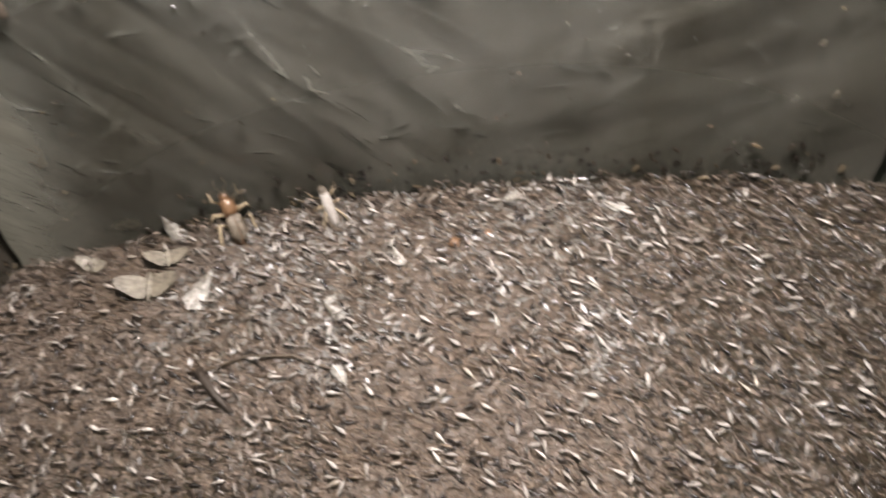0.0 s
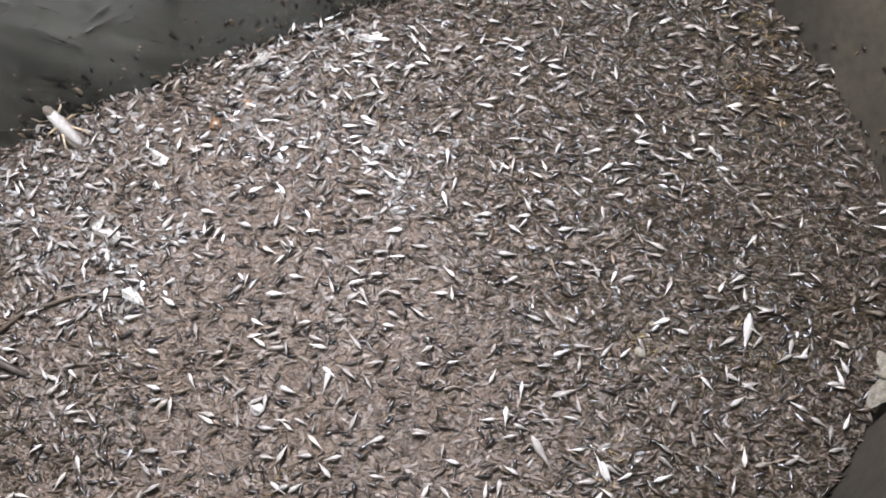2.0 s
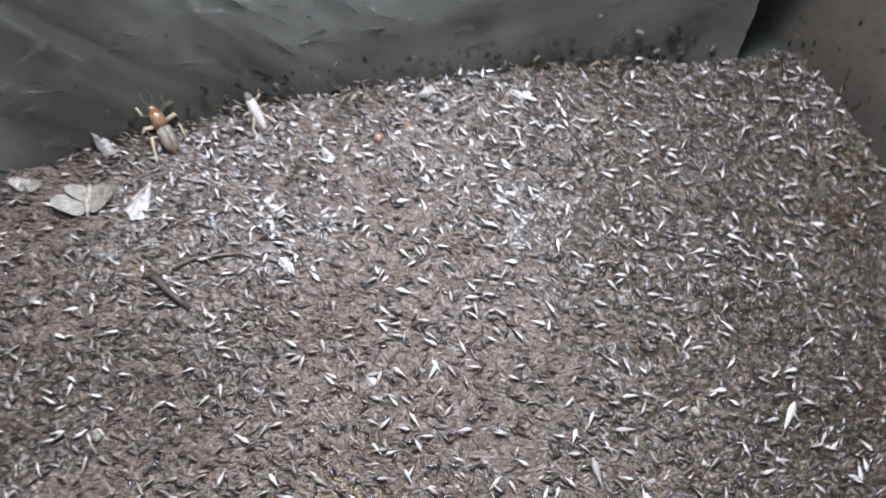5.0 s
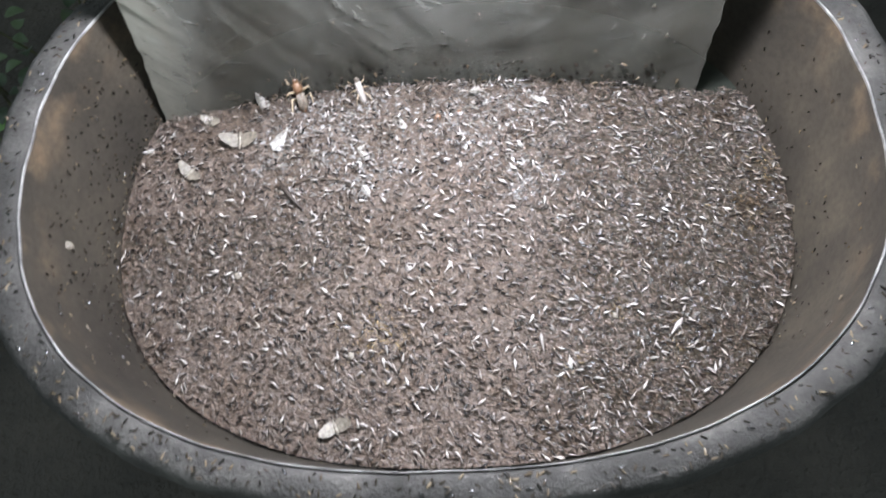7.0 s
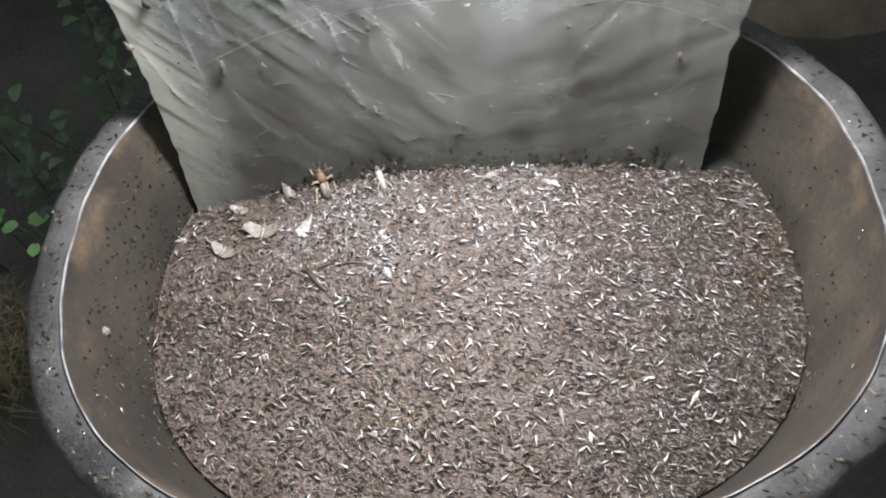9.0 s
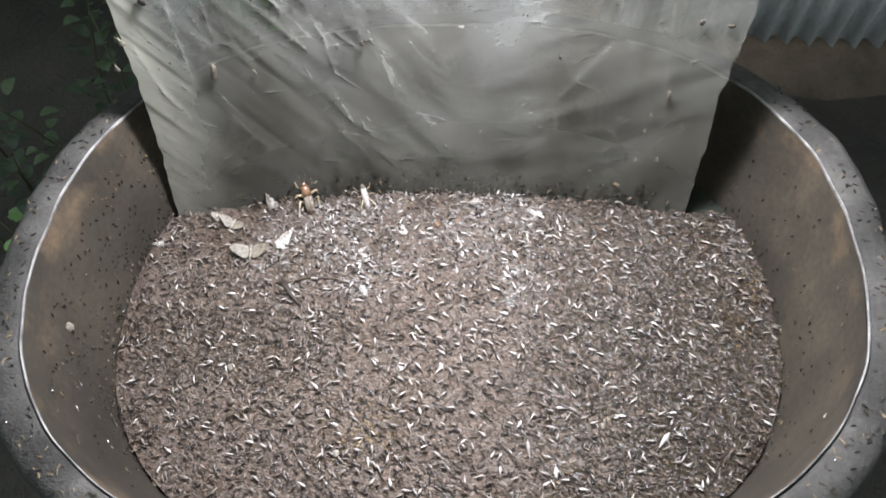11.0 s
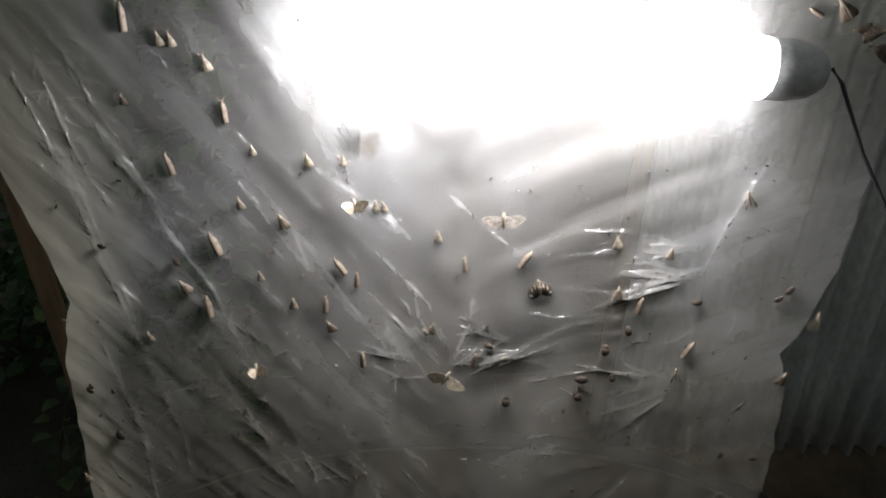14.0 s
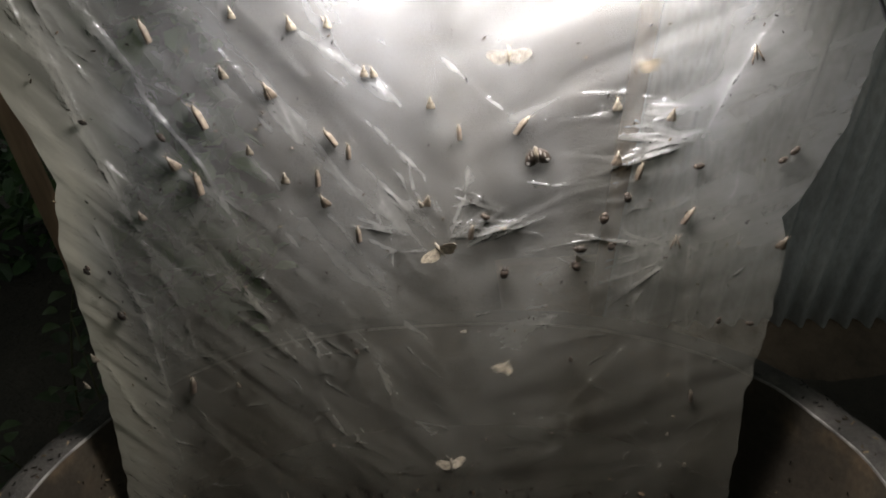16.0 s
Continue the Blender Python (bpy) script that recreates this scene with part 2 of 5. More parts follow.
    # pale lines along the folds put the sheen of the creases into the film
    fold_sheen = maths("MULTIPLY", folds.outputs["Fac"], crinkle.outputs["Result"])
    crumple = both(40.0, 2.2)
    sharp = both(95.0, 3.0, 4.0)
    patchy = maths("MINIMUM", maths("MAXIMUM", maths("MULTIPLY_ADD", noise_of(nt, 9.0, 2.0), 5.0, -2.1), 0.0), 1.0)
    height = maths("MULTIPLY_ADD", sharp, 0.2, crumple)
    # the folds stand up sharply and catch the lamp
    ridge = maths("MULTIPLY_ADD", fold_sheen, 0.55, maths("MULTIPLY_ADD", maths("MULTIPLY", sharp, patchy), 0.3, maths("MULTIPLY", crumple, 0.4)))
    dull = node(nt, "ShaderNodeBump", Strength=0.6, Distance=0.0035)
    shine = node(nt, "ShaderNodeBump", Strength=1.0, Distance=0.022)
    nt.links.new(height, dull.inputs["Height"])
    nt.links.new(ridge, shine.inputs["Height"])
    # the cloudy body scatters light within its thickness, so its folds count less than its hang
    half = nt.nodes.new("ShaderNodeVectorMath")
    half.operation, half.inputs[3].default_value = "SCALE", 0.28
    nt.links.new(dull.outputs["Normal"], half.inputs[0])
    hang = nt.nodes.new("ShaderNodeVectorMath")
    hang.operation, hang.inputs[1].default_value = "ADD", (0.0, -0.5, 0.2)
    nt.links.new(half.outputs[0], hang.inputs[0])
    within = nt.nodes.new("ShaderNodeVectorMath")
    within.operation = "NORMALIZE"
    nt.links.new(hang.outputs[0], within.inputs[0])
    dif = nt.nodes.new("ShaderNodeBsdfDiffuse")
    tra = nt.nodes.new("ShaderNodeBsdfTranslucent")
    clear = nt.nodes.new("ShaderNodeBsdfTransparent")
    clear.inputs["Color"].default_value = (0.83, 0.81, 0.75, 1)
    gloss = node(nt, "ShaderNodeBsdfGlossy", Roughness=0.24)
    gloss.inputs["Color"].default_value = (0.8, 0.8, 0.8, 1)
    for n in (dif, tra):
        nt.links.new(col, n.inputs["Color"])
        nt.links.new(within.outputs[0], n.inputs["Normal"])
    nt.links.new(shine.outputs["Normal"], gloss.inputs["Normal"])
    a = node(nt, "ShaderNodeMixShader", Fac=0.5)
    nt.links.new(dif.outputs[0], a.inputs[1])
    nt.links.new(tra.outputs[0], a.inputs[2])
    cloud = nt.nodes.new("ShaderNodeMapRange")
    nt.links.new(maths("MULTIPLY_ADD", streak, 0.7, maths("MULTIPLY", big, 0.3)), cloud.inputs["Value"])
    cloud.inputs["From Min"].default_value, cloud.inputs["From Max"].default_value = 0.36, 0.66
    cloud.inputs["To Min"].default_value, cloud.inputs["To Max"].default_value = 0.12, 0.43
    # doubled layers and the painted fold sheen hide more, the foot hides less
    # less cloud towards the foot puts the lamp's falloff into the film
    falloff = nt.nodes.new("ShaderNodeMapRange")
    nt.links.new(maths("MULTIPLY_ADD", big, 0.3, sep.outputs["Z"]), falloff.inputs["Value"])
    falloff.inputs["From Min"].default_value, falloff.inputs["From Max"].default_value = 0.12, 0.55
    falloff.inputs["To Min"].default_value, falloff.inputs["To Max"].default_value = 0.52, 1.0
    hides = maths("MULTIPLY_ADD", cloud.outputs["Result"], falloff.outputs["Result"], maths("ADD", fold_sheen, layers.outputs["Fac"]))
    c = nt.nodes.new("ShaderNodeMixShader")
    nt.links.new(hides, c.inputs["Fac"])
    nt.links.new(clear.outputs[0], c.inputs[1])
    nt.links.new(a.outputs[0], c.inputs[2])
    fr = node(nt, "ShaderNodeFresnel", IOR=1.55)
    nt.links.new(shine.outputs["Normal"], fr.inputs["Normal"])
    d = nt.nodes.new("ShaderNodeMixShader")
    nt.links.new(fr.outputs[0], d.inputs["Fac"])
    nt.links.new(c.outputs[0], d.inputs[1])
    nt.links.new(gloss.outputs[0], d.inputs[2])
    nt.links.new(d.outputs[0], out.inputs["Surface"])
    return m


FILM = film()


def glow():
    m, nt, b = blank("lit_bulb")
    b.inputs["Base Color"].default_value = (0.9, 0.9, 0.9, 1)
    b.inputs["Emission Color"].default_value = (0.965, 0.955, 1.0, 1)
    b.inputs["Emission Strength"].default_value = BULB_GLOW
    return m


GLOW = glow()


# ---- mesh helpers ----
def thing(name, m, label, category, group="", kind=""):
    ob = new(name)
    ob.matrix_basis = m
    return tagged(ob, label, category, group, kind)


def mesh_of(name, bm, material, smooth=True):
    me = bpy.data.meshes.new(name)
    bmesh.ops.recalc_face_normals(bm, faces=bm.faces)
    bm.to_mesh(me)
    bm.free()
    me.materials.append(material)
    for p in me.polygons:
        p.use_smooth = smooth
    return me


def part(name, bm, material, parent, label="", m=None, smooth=True):
    """One mesh object under a thing or under a part."""
    ob = new(name, mesh_of(name, bm, material, smooth and name not in ("patch", "membrane")))
    ob.parent = parent
    if m is not None:
        ob.matrix_basis = m
    return tagged(ob, label)


def rings(bm, loops, close=True, ends=True):
    """Skin a row of equal loops of points."""
    made = [[bm.verts.new(p) for p in loop] for loop in loops]
    n = len(made[0])
    for a, b in zip(made, made[1:]):
        for i in range(n if close else n - 1):
            j = (i + 1) % n
            bm.faces.new((a[i], a[j], b[j], b[i]))
    if ends:
        bm.faces.new(made[0][::-1])
        bm.faces.new(made[-1])
    return made


def spindle(bm, rows, sides=7):
    """A body along y: rows of (y, half width, half height, z)."""
    rings(bm, [[(rx * math.cos(2 * math.pi * k / sides), y, z + rz * math.sin(2 * math.pi * k / sides)) for k in range(sides)] for y, rx, rz, z in rows])


def tube(bm, points, radius, sides=6, tip=None):
    """A round bar through the points; tip: the last radius."""
    pts = [Vector(p) for p in points]
    loops = []
    for i, p in enumerate(pts):
        way = (pts[min(i + 1, len(pts) - 1)] - pts[max(i - 1, 0)]).normalized()
        a = way.orthogonal().normalized()
        b = way.cross(a)
        r = radius + ((tip if tip is not None else radius) - radius) * i / (len(pts) - 1)
        loops.append([p + r * (a * math.cos(2 * math.pi * k / sides) + b * math.sin(2 * math.pi * k / sides)) for k in range(sides)])
    rings(bm, loops)


def blade(bm, outline, thick, lift=None):
    """A thin plate from an outline of (x, y), thick, with z from lift(x, y)."""
    lift = lift or (lambda x, y: 0.0)
    top = [bm.verts.new((x, y, lift(x, y) + thick / 2)) for x, y in outline]
    low = [bm.verts.new((x, y, lift(x, y) - thick / 2)) for x, y in outline]
    cx, cy = sum(p[0] for p in outline) / len(outline), sum(p[1] for p in outline) / len(outline)
    ct, cl = bm.verts.new((cx, cy, lift(cx, cy) + thick / 2)), bm.verts.new((cx, cy, lift(cx, cy) - thick / 2))
    n = len(outline)
    for i in range(n):
        j = (i + 1) % n
        bm.faces.new((top[i], top[j], ct))
        bm.faces.new((low[j], low[i], cl))
        bm.faces.new((top[j], top[i], low[i], low[j]))


# ---- tub ----
LEVEL_RIM, OVAL, POWER, TURN = 0.17, 0.777, 2.356, -0.021


def oval(r, a):
    """A point of the tub's rounded oval of half width r, at the angle a."""
    c, s = math.cos(a), math.sin(a)
    x = r * math.copysign(abs(c) ** (2 / POWER), c)
    y = OVAL * r * math.copysign(abs(s) ** (2 / POWER), s)
    return x * math.cos(TURN) - y * math.sin(TURN), x * math.sin(TURN) + y * math.cos(TURN)


def inside(x, y):
    """How far out a place lies, as the half width of the oval through it."""
    a, b = x * math.cos(TURN) + y * math.sin(TURN), -x * math.sin(TURN) + y * math.cos(TURN)
    return (abs(a) ** POWER + abs(b / OVAL) ** POWER) ** (1 / POWER)


def revolve(bm, profile, steps=160, rough=0.0):
    loops = []
    for r, z in profile:
        loop = []
        for k in range(steps):
            a = 2 * math.pi * k / steps
            x, y = oval(r, a)
            d = rough * noise.noise((x * 22, y * 22, z * 22))
            loop.append((x * (1 + d / max(r, 0.01)), y * (1 + d / max(r, 0.01)), z + 0.6 * d))
        loops.append(loop)
    rings(bm, loops, True, False)


def tub():
    t = thing("tub", pose(0, 0, 0), "oval grey concrete tub full of water and drowned insects", "tub")
    bm = bmesh.new()
    revolve(bm, [(0.30, -0.30), (0.36, -0.29), (0.385, -0.24), (0.402, -0.14), (0.416, -0.04), (0.424, 0.01), (0.434, 0.06), (0.443, 0.11), (0.448, 0.15), (0.4493, 0.1685)], 180, 0.003)
    part("inner_wall", bm, WALL, t, "brown-stained inner wall with a rusty tide mark")
    bm = bmesh.new()
    revolve(bm, [(0.4517, 0.166), (0.453, 0.1695), (0.457, 0.1715), (0.466, 0.172), (0.48, 0.1705), (0.489, 0.166), (0.494, 0.156), (0.495, 0.13), (0.488, 0.11)], 300, 0.0035)
    part("rim", bm, CONCRETE, t, "rough speckled grey rim littered with insects")
    bm = bmesh.new()
    revolve(bm, [(0.4493, 0.168), (0.449, 0.17), (0.4495, 0.1714), (0.4502, 0.1718), (0.451, 0.171), (0.4512, 0.168)], 240, 0.0016)
    part("lip", bm, LIP, t, "thin white lip along the inner edge")
    bm = bmesh.new()
    revolve(bm, [(0.4865, 0.112), (0.478, 0.08), (0.47, 0.0), (0.45, -0.15), (0.42, -0.3), (0.40, -0.35)], 160, 0.003)
    part("outer_wall", bm, CONCRETE, t, "dark unlit outer wall")
    bm = bmesh.new()
    loop = [bm.verts.new((*oval(0.31, 2 * math.pi * k / 60), -0.298)) for k in range(60)]
    bm.faces.new(loop)
    low = [bm.verts.new((*oval(0.402, 2 * math.pi * k / 60), -0.352)) for k in range(60)]
    bm.faces.new(low[::-1])
    part("bottom", bm, CONCRETE, t)
    return t


tub()


def water():
    bm = bmesh.new()
    loops = [[(*oval(r, 2 * math.pi * k / 120), 0.0) for k in range(120)] for r in (0.05, 0.2, 0.35, 0.4205)]
    rings(bm, loops, True, False)
    bm.faces.new([v for v in list(bm.verts)[:120]])
    ob = new("water", mesh_of("water", bm, WATER))
    tagged(ob, "dark murky still water in the tub", "water", kind="structure")


water()


def scum_bed():
    """The packed layer under the topmost insects, from the front wall to the plastic."""
    bm = bmesh.new()
    nx, ny = 110, 70
    ids = {}
    for i in range(nx + 1):
        x = -0.4195 + 0.839 * i / nx
        lo, hi = -0.34, 0.2
        ys = [y for y in np.linspace(-0.345, 0.2, 400) if inside(x, y) < 0.4205]
        if not ys:
            continue
        lo = min(ys)
        hi = min(max(ys), 0.187 - 0.032 * x - 0.33 * x * x)
        for j in range(ny + 1):
            y = lo + (hi - lo) * j / ny
            ids[i, j] = bm.verts.new((x, y, 0.0016 + 0.0009 * noise.noise((x * 60, y * 60, 0))))
    for i in range(nx):
        for j in range(ny):
            keys = ((i, j), (i + 1, j), (i + 1, j + 1), (i, j + 1))
            if all(k in ids for k in keys):
                bm.faces.new([ids[k] for k in keys])
    tagged(new("scum_bed", mesh_of("scum_bed", bm, BED)), "packed brown scum of insect parts under the floating carpet", "scum", kind="stuff")


scum_bed()


# ---- ground and background ----
def ground():
    bm = bmesh.new()
    near = 48
    grid = [[bm.verts.new((x, y, -0.36 + 0.02 * noise.noise((x * 2.1, y * 2.1, 0)) + 0.012 * noise.noise((x * 9, y * 9, 3)))) for x in np.linspace(-3, 3, near)] for y in np.linspace(-3, 3, near)]
    for r in range(near - 1):
        for c in range(near - 1):
            bm.faces.new((grid[r][c], grid[r][c + 1], grid[r + 1][c + 1], grid[r + 1][c]))
    edge = grid[0] + [row[-1] for row in grid[1:]] + grid[-1][-2::-1] + [row[0] for row in grid[-2:0:-1]]
    far = []
    for v in edge:
        s = 300 / max(abs(v.co.x), abs(v.co.y))
        far.append(bm.verts.new((v.co.x * s, v.co.y * s, -0.36)))
    n = len(edge)
    for i in range(n):
        j = (i + 1) % n
        bm.faces.new((edge[i], far[i], far[j], edge[j]))
    ob = new("ground", mesh_of("ground", bm, EARTH))
    tagged(ob, "dark damp bare earth around the tub at night", "ground", kind="structure")


ground()


def iron_fence():
    f = thing("corrugated_fence", pose(0.36, 0.86, -0.31, 0, 4.0, -3), "dull grey corrugated iron sheet standing behind the tub", "fence")
    pitch = 0.05
    bm = bmesh.new()
    cols, z0, z1 = 300, 0.0, 1.9
    pts = []
    for k in range(cols + 1):
        x = 1.9 * k / cols
        pts.append((x, 0.014 * math.sin(2 * math.pi * x / pitch)))
    levels = [z0 + (z1 - z0) * j / 8 for j in range(9)]
    loops = [[(x, y + 0.004 * noise.noise((x * 4, z * 4, 1)), z) for x, y in pts] + [(x, y + 0.0015 + 0.004 * noise.noise((x * 4, z * 4, 1)), z) for x, y in reversed(pts)] for z in levels]
    rings(bm, loops)
    part("iron_sheet", bm, IRON, f)
    bm = bmesh.new()
    tube(bm, [(-0.01, 0.03, -0.08), (-0.01, 0.03, 1.9)], 0.02, 8)
    part("post", bm, WOOD, f, "rough wooden post behind the iron")


iron_fence()


def mud_bank():
    bm = bmesh.new()
    loops = []
    for k in range(41):
        x = 0.15 + 2.3 * k / 40
        w = 0.012 * noise.noise((x * 5, 0, 0))
        loops.append([(x, 0.68 + 3 * w, -0.40), (x, 0.76 + w, -0.335 + w), (x, 0.83, -0.302 + w), (x, 1.1, -0.295), (x, 1.3, -0.40)])
    rings(bm, loops)
    tagged(new("mud_bank", mesh_of("mud_bank", bm, MUD)), "low dark bank of packed mud under the iron sheet", "bank", kind="structure")


mud_bank()


def pole():
    t = thing("wooden_pole", pose(0, 0, 0), "thin weathered brown wooden pole that holds the plastic", "pole")
    bm = bmesh.new()
    tube(bm, [(-0.362 + 0.004 * math.sin(z * 6), 0.232 - 0.01 * math.sin(z * 2), z) for z in np.linspace(-0.36, 1.35, 20)], 0.011, 10, 0.009)
    part("shaft", bm, WOOD, t)
    t = thing("cross_bar", pose(0, 0, 0), "rough wooden cross bar above the tub", "bar")
    bm = bmesh.new()
    tube(bm, [(-0.5 + 0.1 * k, 0.215, 1.2 + 0.004 * math.sin(k * 2)) for k in range(11)], 0.012, 10)
    part("shaft", bm, WOOD, t)


# ---- hanging plastic ----
SHEET_TOP, SHEET_LOW = 1.2, -0.08


def left_edge(z):
    return float(np.interp(z, [-0.08, 0.07, 0.2, 0.32, 0.42, 0.47, 0.5, 0.55, 0.62, 0.75, 1.2], [-0.388, -0.377, -0.362, -0.35, -0.343, -0.333, -0.321, -0.328, -0.345, -0.36, -0.37])) + 0.0025 * noise.noise((z * 40, 5, 0))


def right_edge(z):
    return float(np.interp(z, [-0.08, 0.14, 0.2, 0.29, 0.36, 0.41, 0.435, 0.455, 0.53, 0.62, 0.75, 1.2], [0.333, 0.336, 0.331, 0.336, 0.336, 0.333, 0.322, 0.336, 0.356, 0.363, 0.372, 0.38])) + 0.003 * noise.noise((z * 45, 9, 0))


CREASES = []


def crease(height, width, *points):
    """A fold of the plastic through places (x, z)."""
    CREASES.append((height, width, np.array(points)))


crease(0.0036, 0.0056, (-0.304, 0.653), (-0.289, 0.584), (-0.276, 0.504), (-0.253, 0.384))
crease(0.0032, 0.0040, (-0.257, 0.650), (-0.234, 0.604), (-0.220, 0.565), (-0.194, 0.516), (-0.174, 0.445))
crease(0.0020, 0.0044, (-0.108, 0.638), (-0.043, 0.585), (-0.009, 0.553))
crease(0.0020, 0.0028, (-0.064, 0.566), (-0.026, 0.523), (0.001, 0.489), (0.019, 0.440))
crease(0.0020, 0.0024, (-0.052, 0.502), (-0.026, 0.467), (0.008, 0.422))
crease(0.0016, 0.0036, (0.013, 0.605), (0.057, 0.561), (0.090, 0.534))
crease(0.0024, 0.0028, (-0.146, 0.363), (-0.124, 0.287), (-0.119, 0.237), (-0.097, 0.214))
crease(0.0020, 0.0040, (-0.061, 0.426), (-0.031, 0.408), (0.012, 0.406))
crease(0.0020, 0.0048, (0.023, 0.402), (0.127, 0.466), (0.243, 0.491))
crease(0.0024, 0.0028, (0.120, 0.506), (0.174, 0.499), (0.238, 0.523))
crease(0.0016, 0.0024, (0.076, 0.483), (0.116, 0.475), (0.156, 0.478))
crease(0.0028, 0.0032, (0.285, 0.630), (0.255, 0.563), (0.241, 0.518))
crease(0.0016, 0.0024, (0.241, 0.518), (0.242, 0.427), (0.270, 0.207))
crease(0.0016, 0.0048, (0.209, 0.297), (0.173, 0.242), (0.128, 0.173))
crease(0.0028, 0.0048, (-0.302, 0.453), (-0.286, 0.344), (-0.292, 0.233))
crease(0.0040, 0.0048, (-0.343, 0.288), (-0.333, 0.220), (-0.314, 0.172))
crease(0.0020, 0.0036, (-0.218, 0.460), (-0.179, 0.365), (-0.150, 0.273))
crease(0.0016, 0.0032, (-0.104, 0.553), (-0.065, 0.480), (-0.029, 0.424))
crease(0.0016, 0.0032, (-0.205, 0.401), (-0.168, 0.336), (-0.126, 0.271))
crease(0.0016, 0.0028, (0.238, 0.523), (0.206, 0.516), (0.163, 0.521))
crease(0.0024, 0.0036, (-0.290, 0.631), (-0.277, 0.548), (-0.263, 0.463))
crease(0.0016, 0.0024, (-0.267, 0.432), (-0.247, 0.341), (-0.250, 0.280))

crease(0.0020, 0.0024, (-0.314, 0.708), (-0.308, 0.68), (-0.301, 0.648), (-0.293, 0.615))
crease(0.0022, 0.0026, (-0.295, 0.725), (-0.291, 0.7), (-0.288, 0.672), (-0.283, 0.645), (-0.276, 0.616), (-0.259, 0.586))
crease(0.0022, 0.0034, (-0.279, 0.735), (-0.265, 0.708), (-0.26, 0.685), (-0.249, 0.657))
crease(0.0026, 0.0040, (-0.276, 0.681), (-0.258, 0.658), (-0.242, 0.631), (-0.228, 0.601), (-0.219, 0.577))


def stray_creases():
    """Many short sharp wrinkles along the lines in which the plastic is pulled."""
    r = np.random.default_rng(3)
    for line in [pts for h, w, pts in CREASES[-4:]]:
        # crackled foil-like wrinkles along the doubled border
        for k in range(22):
            u = r.uniform(0, len(line) - 1.001)
            i = int(u)
            x, z = line[i] + (line[i + 1] - line[i]) * (u - i) + r.normal(0, 0.004, 2)
            a, n = radians(r.normal(-62, 38)), r.uniform(0.008, 0.024)
            crease(r.uniform(0.0006, 0.0014), r.uniform(0.0016, 0.0026), (x, z), (x + 0.5 * n * math.cos(a) + r.normal(0, 0.002), z + 0.5 * n * math.sin(a)), (x + n * math.cos(a), z + n * math.sin(a)))
    for k in range(80):
        # slack diagonals on the side of the pole
        x, z = r.uniform(-0.34, -0.02), r.uniform(0.12, 0.74)
        a, n = radians(r.normal(-58, 9)), r.uniform(0.03, 0.11)
        crease(r.uniform(0.0005, 0.0015), r.uniform(0.0025, 0.006), (x, z), (x + 0.5 * n * math.cos(a) + r.normal(0, 0.004), z + 0.5 * n * math.sin(a)), (x + n * math.cos(a), z + n * math.sin(a)))
    for cx, cz, lo, hi, count in ((0.015, 0.415, 15, 170, 16), (0.243, 0.515, 164, 200, 15), (0.243, 0.545, 172, 202, 6), (0.243, 0.40, 160, 240, 10), (0.1, 0.44, 150, 215, 9)):
        # pulled tight towards a knot
        for k in range(count):
            a, near, n = radians(r.uniform(lo, hi)), r.uniform(0.005, 0.04), r.uniform(0.03, 0.1)
            p = [(cx + d * math.cos(a + r.normal(0, 0.06)), cz + d * math.sin(a + r.normal(0, 0.06))) for d in (near, near + 0.5 * n, near + n)]
            crease(r.uniform(0.0010, 0.0026), r.uniform(0.0018, 0.0036), *p)
    for k in range(190):
        # loose crumples low down
        x, z = r.uniform(-0.3, 0.3), 0.06 + 0.4 * r.random() ** 1.2
        a, n = r.uniform(0, math.pi), r.uniform(0.01, 0.042)
        crease(r.uniform(0.0004, 0.0015), r.uniform(0.0016, 0.003), (x, z), (x + 0.5 * n * math.cos(a) + r.normal(0, 0.006), z + 0.5 * n * math.sin(a)), (x + n * math.cos(a), z + n * math.sin(a)))


stray_creases()


def fold_height(x, z, slim=1.0):
    """How far the folds stand out at many places of the sheet."""
    total = np.zeros(x.shape)
    for h, w, pts in CREASES:
        lo, hi = pts.min(0) - 7 * w, pts.max(0) + 7 * w
        pick = (x > lo[0]) & (x < hi[0]) & (z > lo[1]) & (z < hi[1])
        px, pz = x[pick], z[pick]
        best, along = np.full(px.shape, 1e9), np.zeros(px.shape)
        n = len(pts) - 1
        for i in range(n):
            a, ab = pts[i], pts[i + 1] - pts[i]
            k = np.clip(((px - a[0]) * ab[0] + (pz - a[1]) * ab[1]) / (ab @ ab), 0, 1)
            d = np.hypot(px - a[0] - k * ab[0], pz - a[1] - k * ab[1])
            along = np.where(d < best, (i + k) / n, along)
            best = np.minimum(d, best)
        total[pick] += h * np.exp(-(np.sqrt(best * best + 0.2 * (slim * w) ** 2) - 0.44 * slim * w) / (slim * w)) * (0.15 + 0.85 * np.sin(math.pi * np.clip(along * 0.94 + 0.03, 0, 1)))
    return total


def drape(x, z):
    """The sheet's own lie, without its folds."""
    y = 0.185 - 0.006 * z - 0.032 * x - 0.072 * x * x - 0.26 * x * x * math.exp(-max(z, 0.0) / 0.1)
    slant = x * 0.8 + z * 0.55
    y += 0.0010 * noise.noise((slant * 82, (x - z) * 6, 0)) * (0.12 + min(1.0, max(0.0, 0.1 - x * 4.0))) + 0.0008 * noise.noise((slant * 18, (x - z) * 4, 6)) * (0.4 + max(0.0, -x * 2.6))
    return y + 0.0005 * noise.noise((x * 26, z * 14, 4)) + 0.004 * noise.noise((x * 6, z * 5, 8))


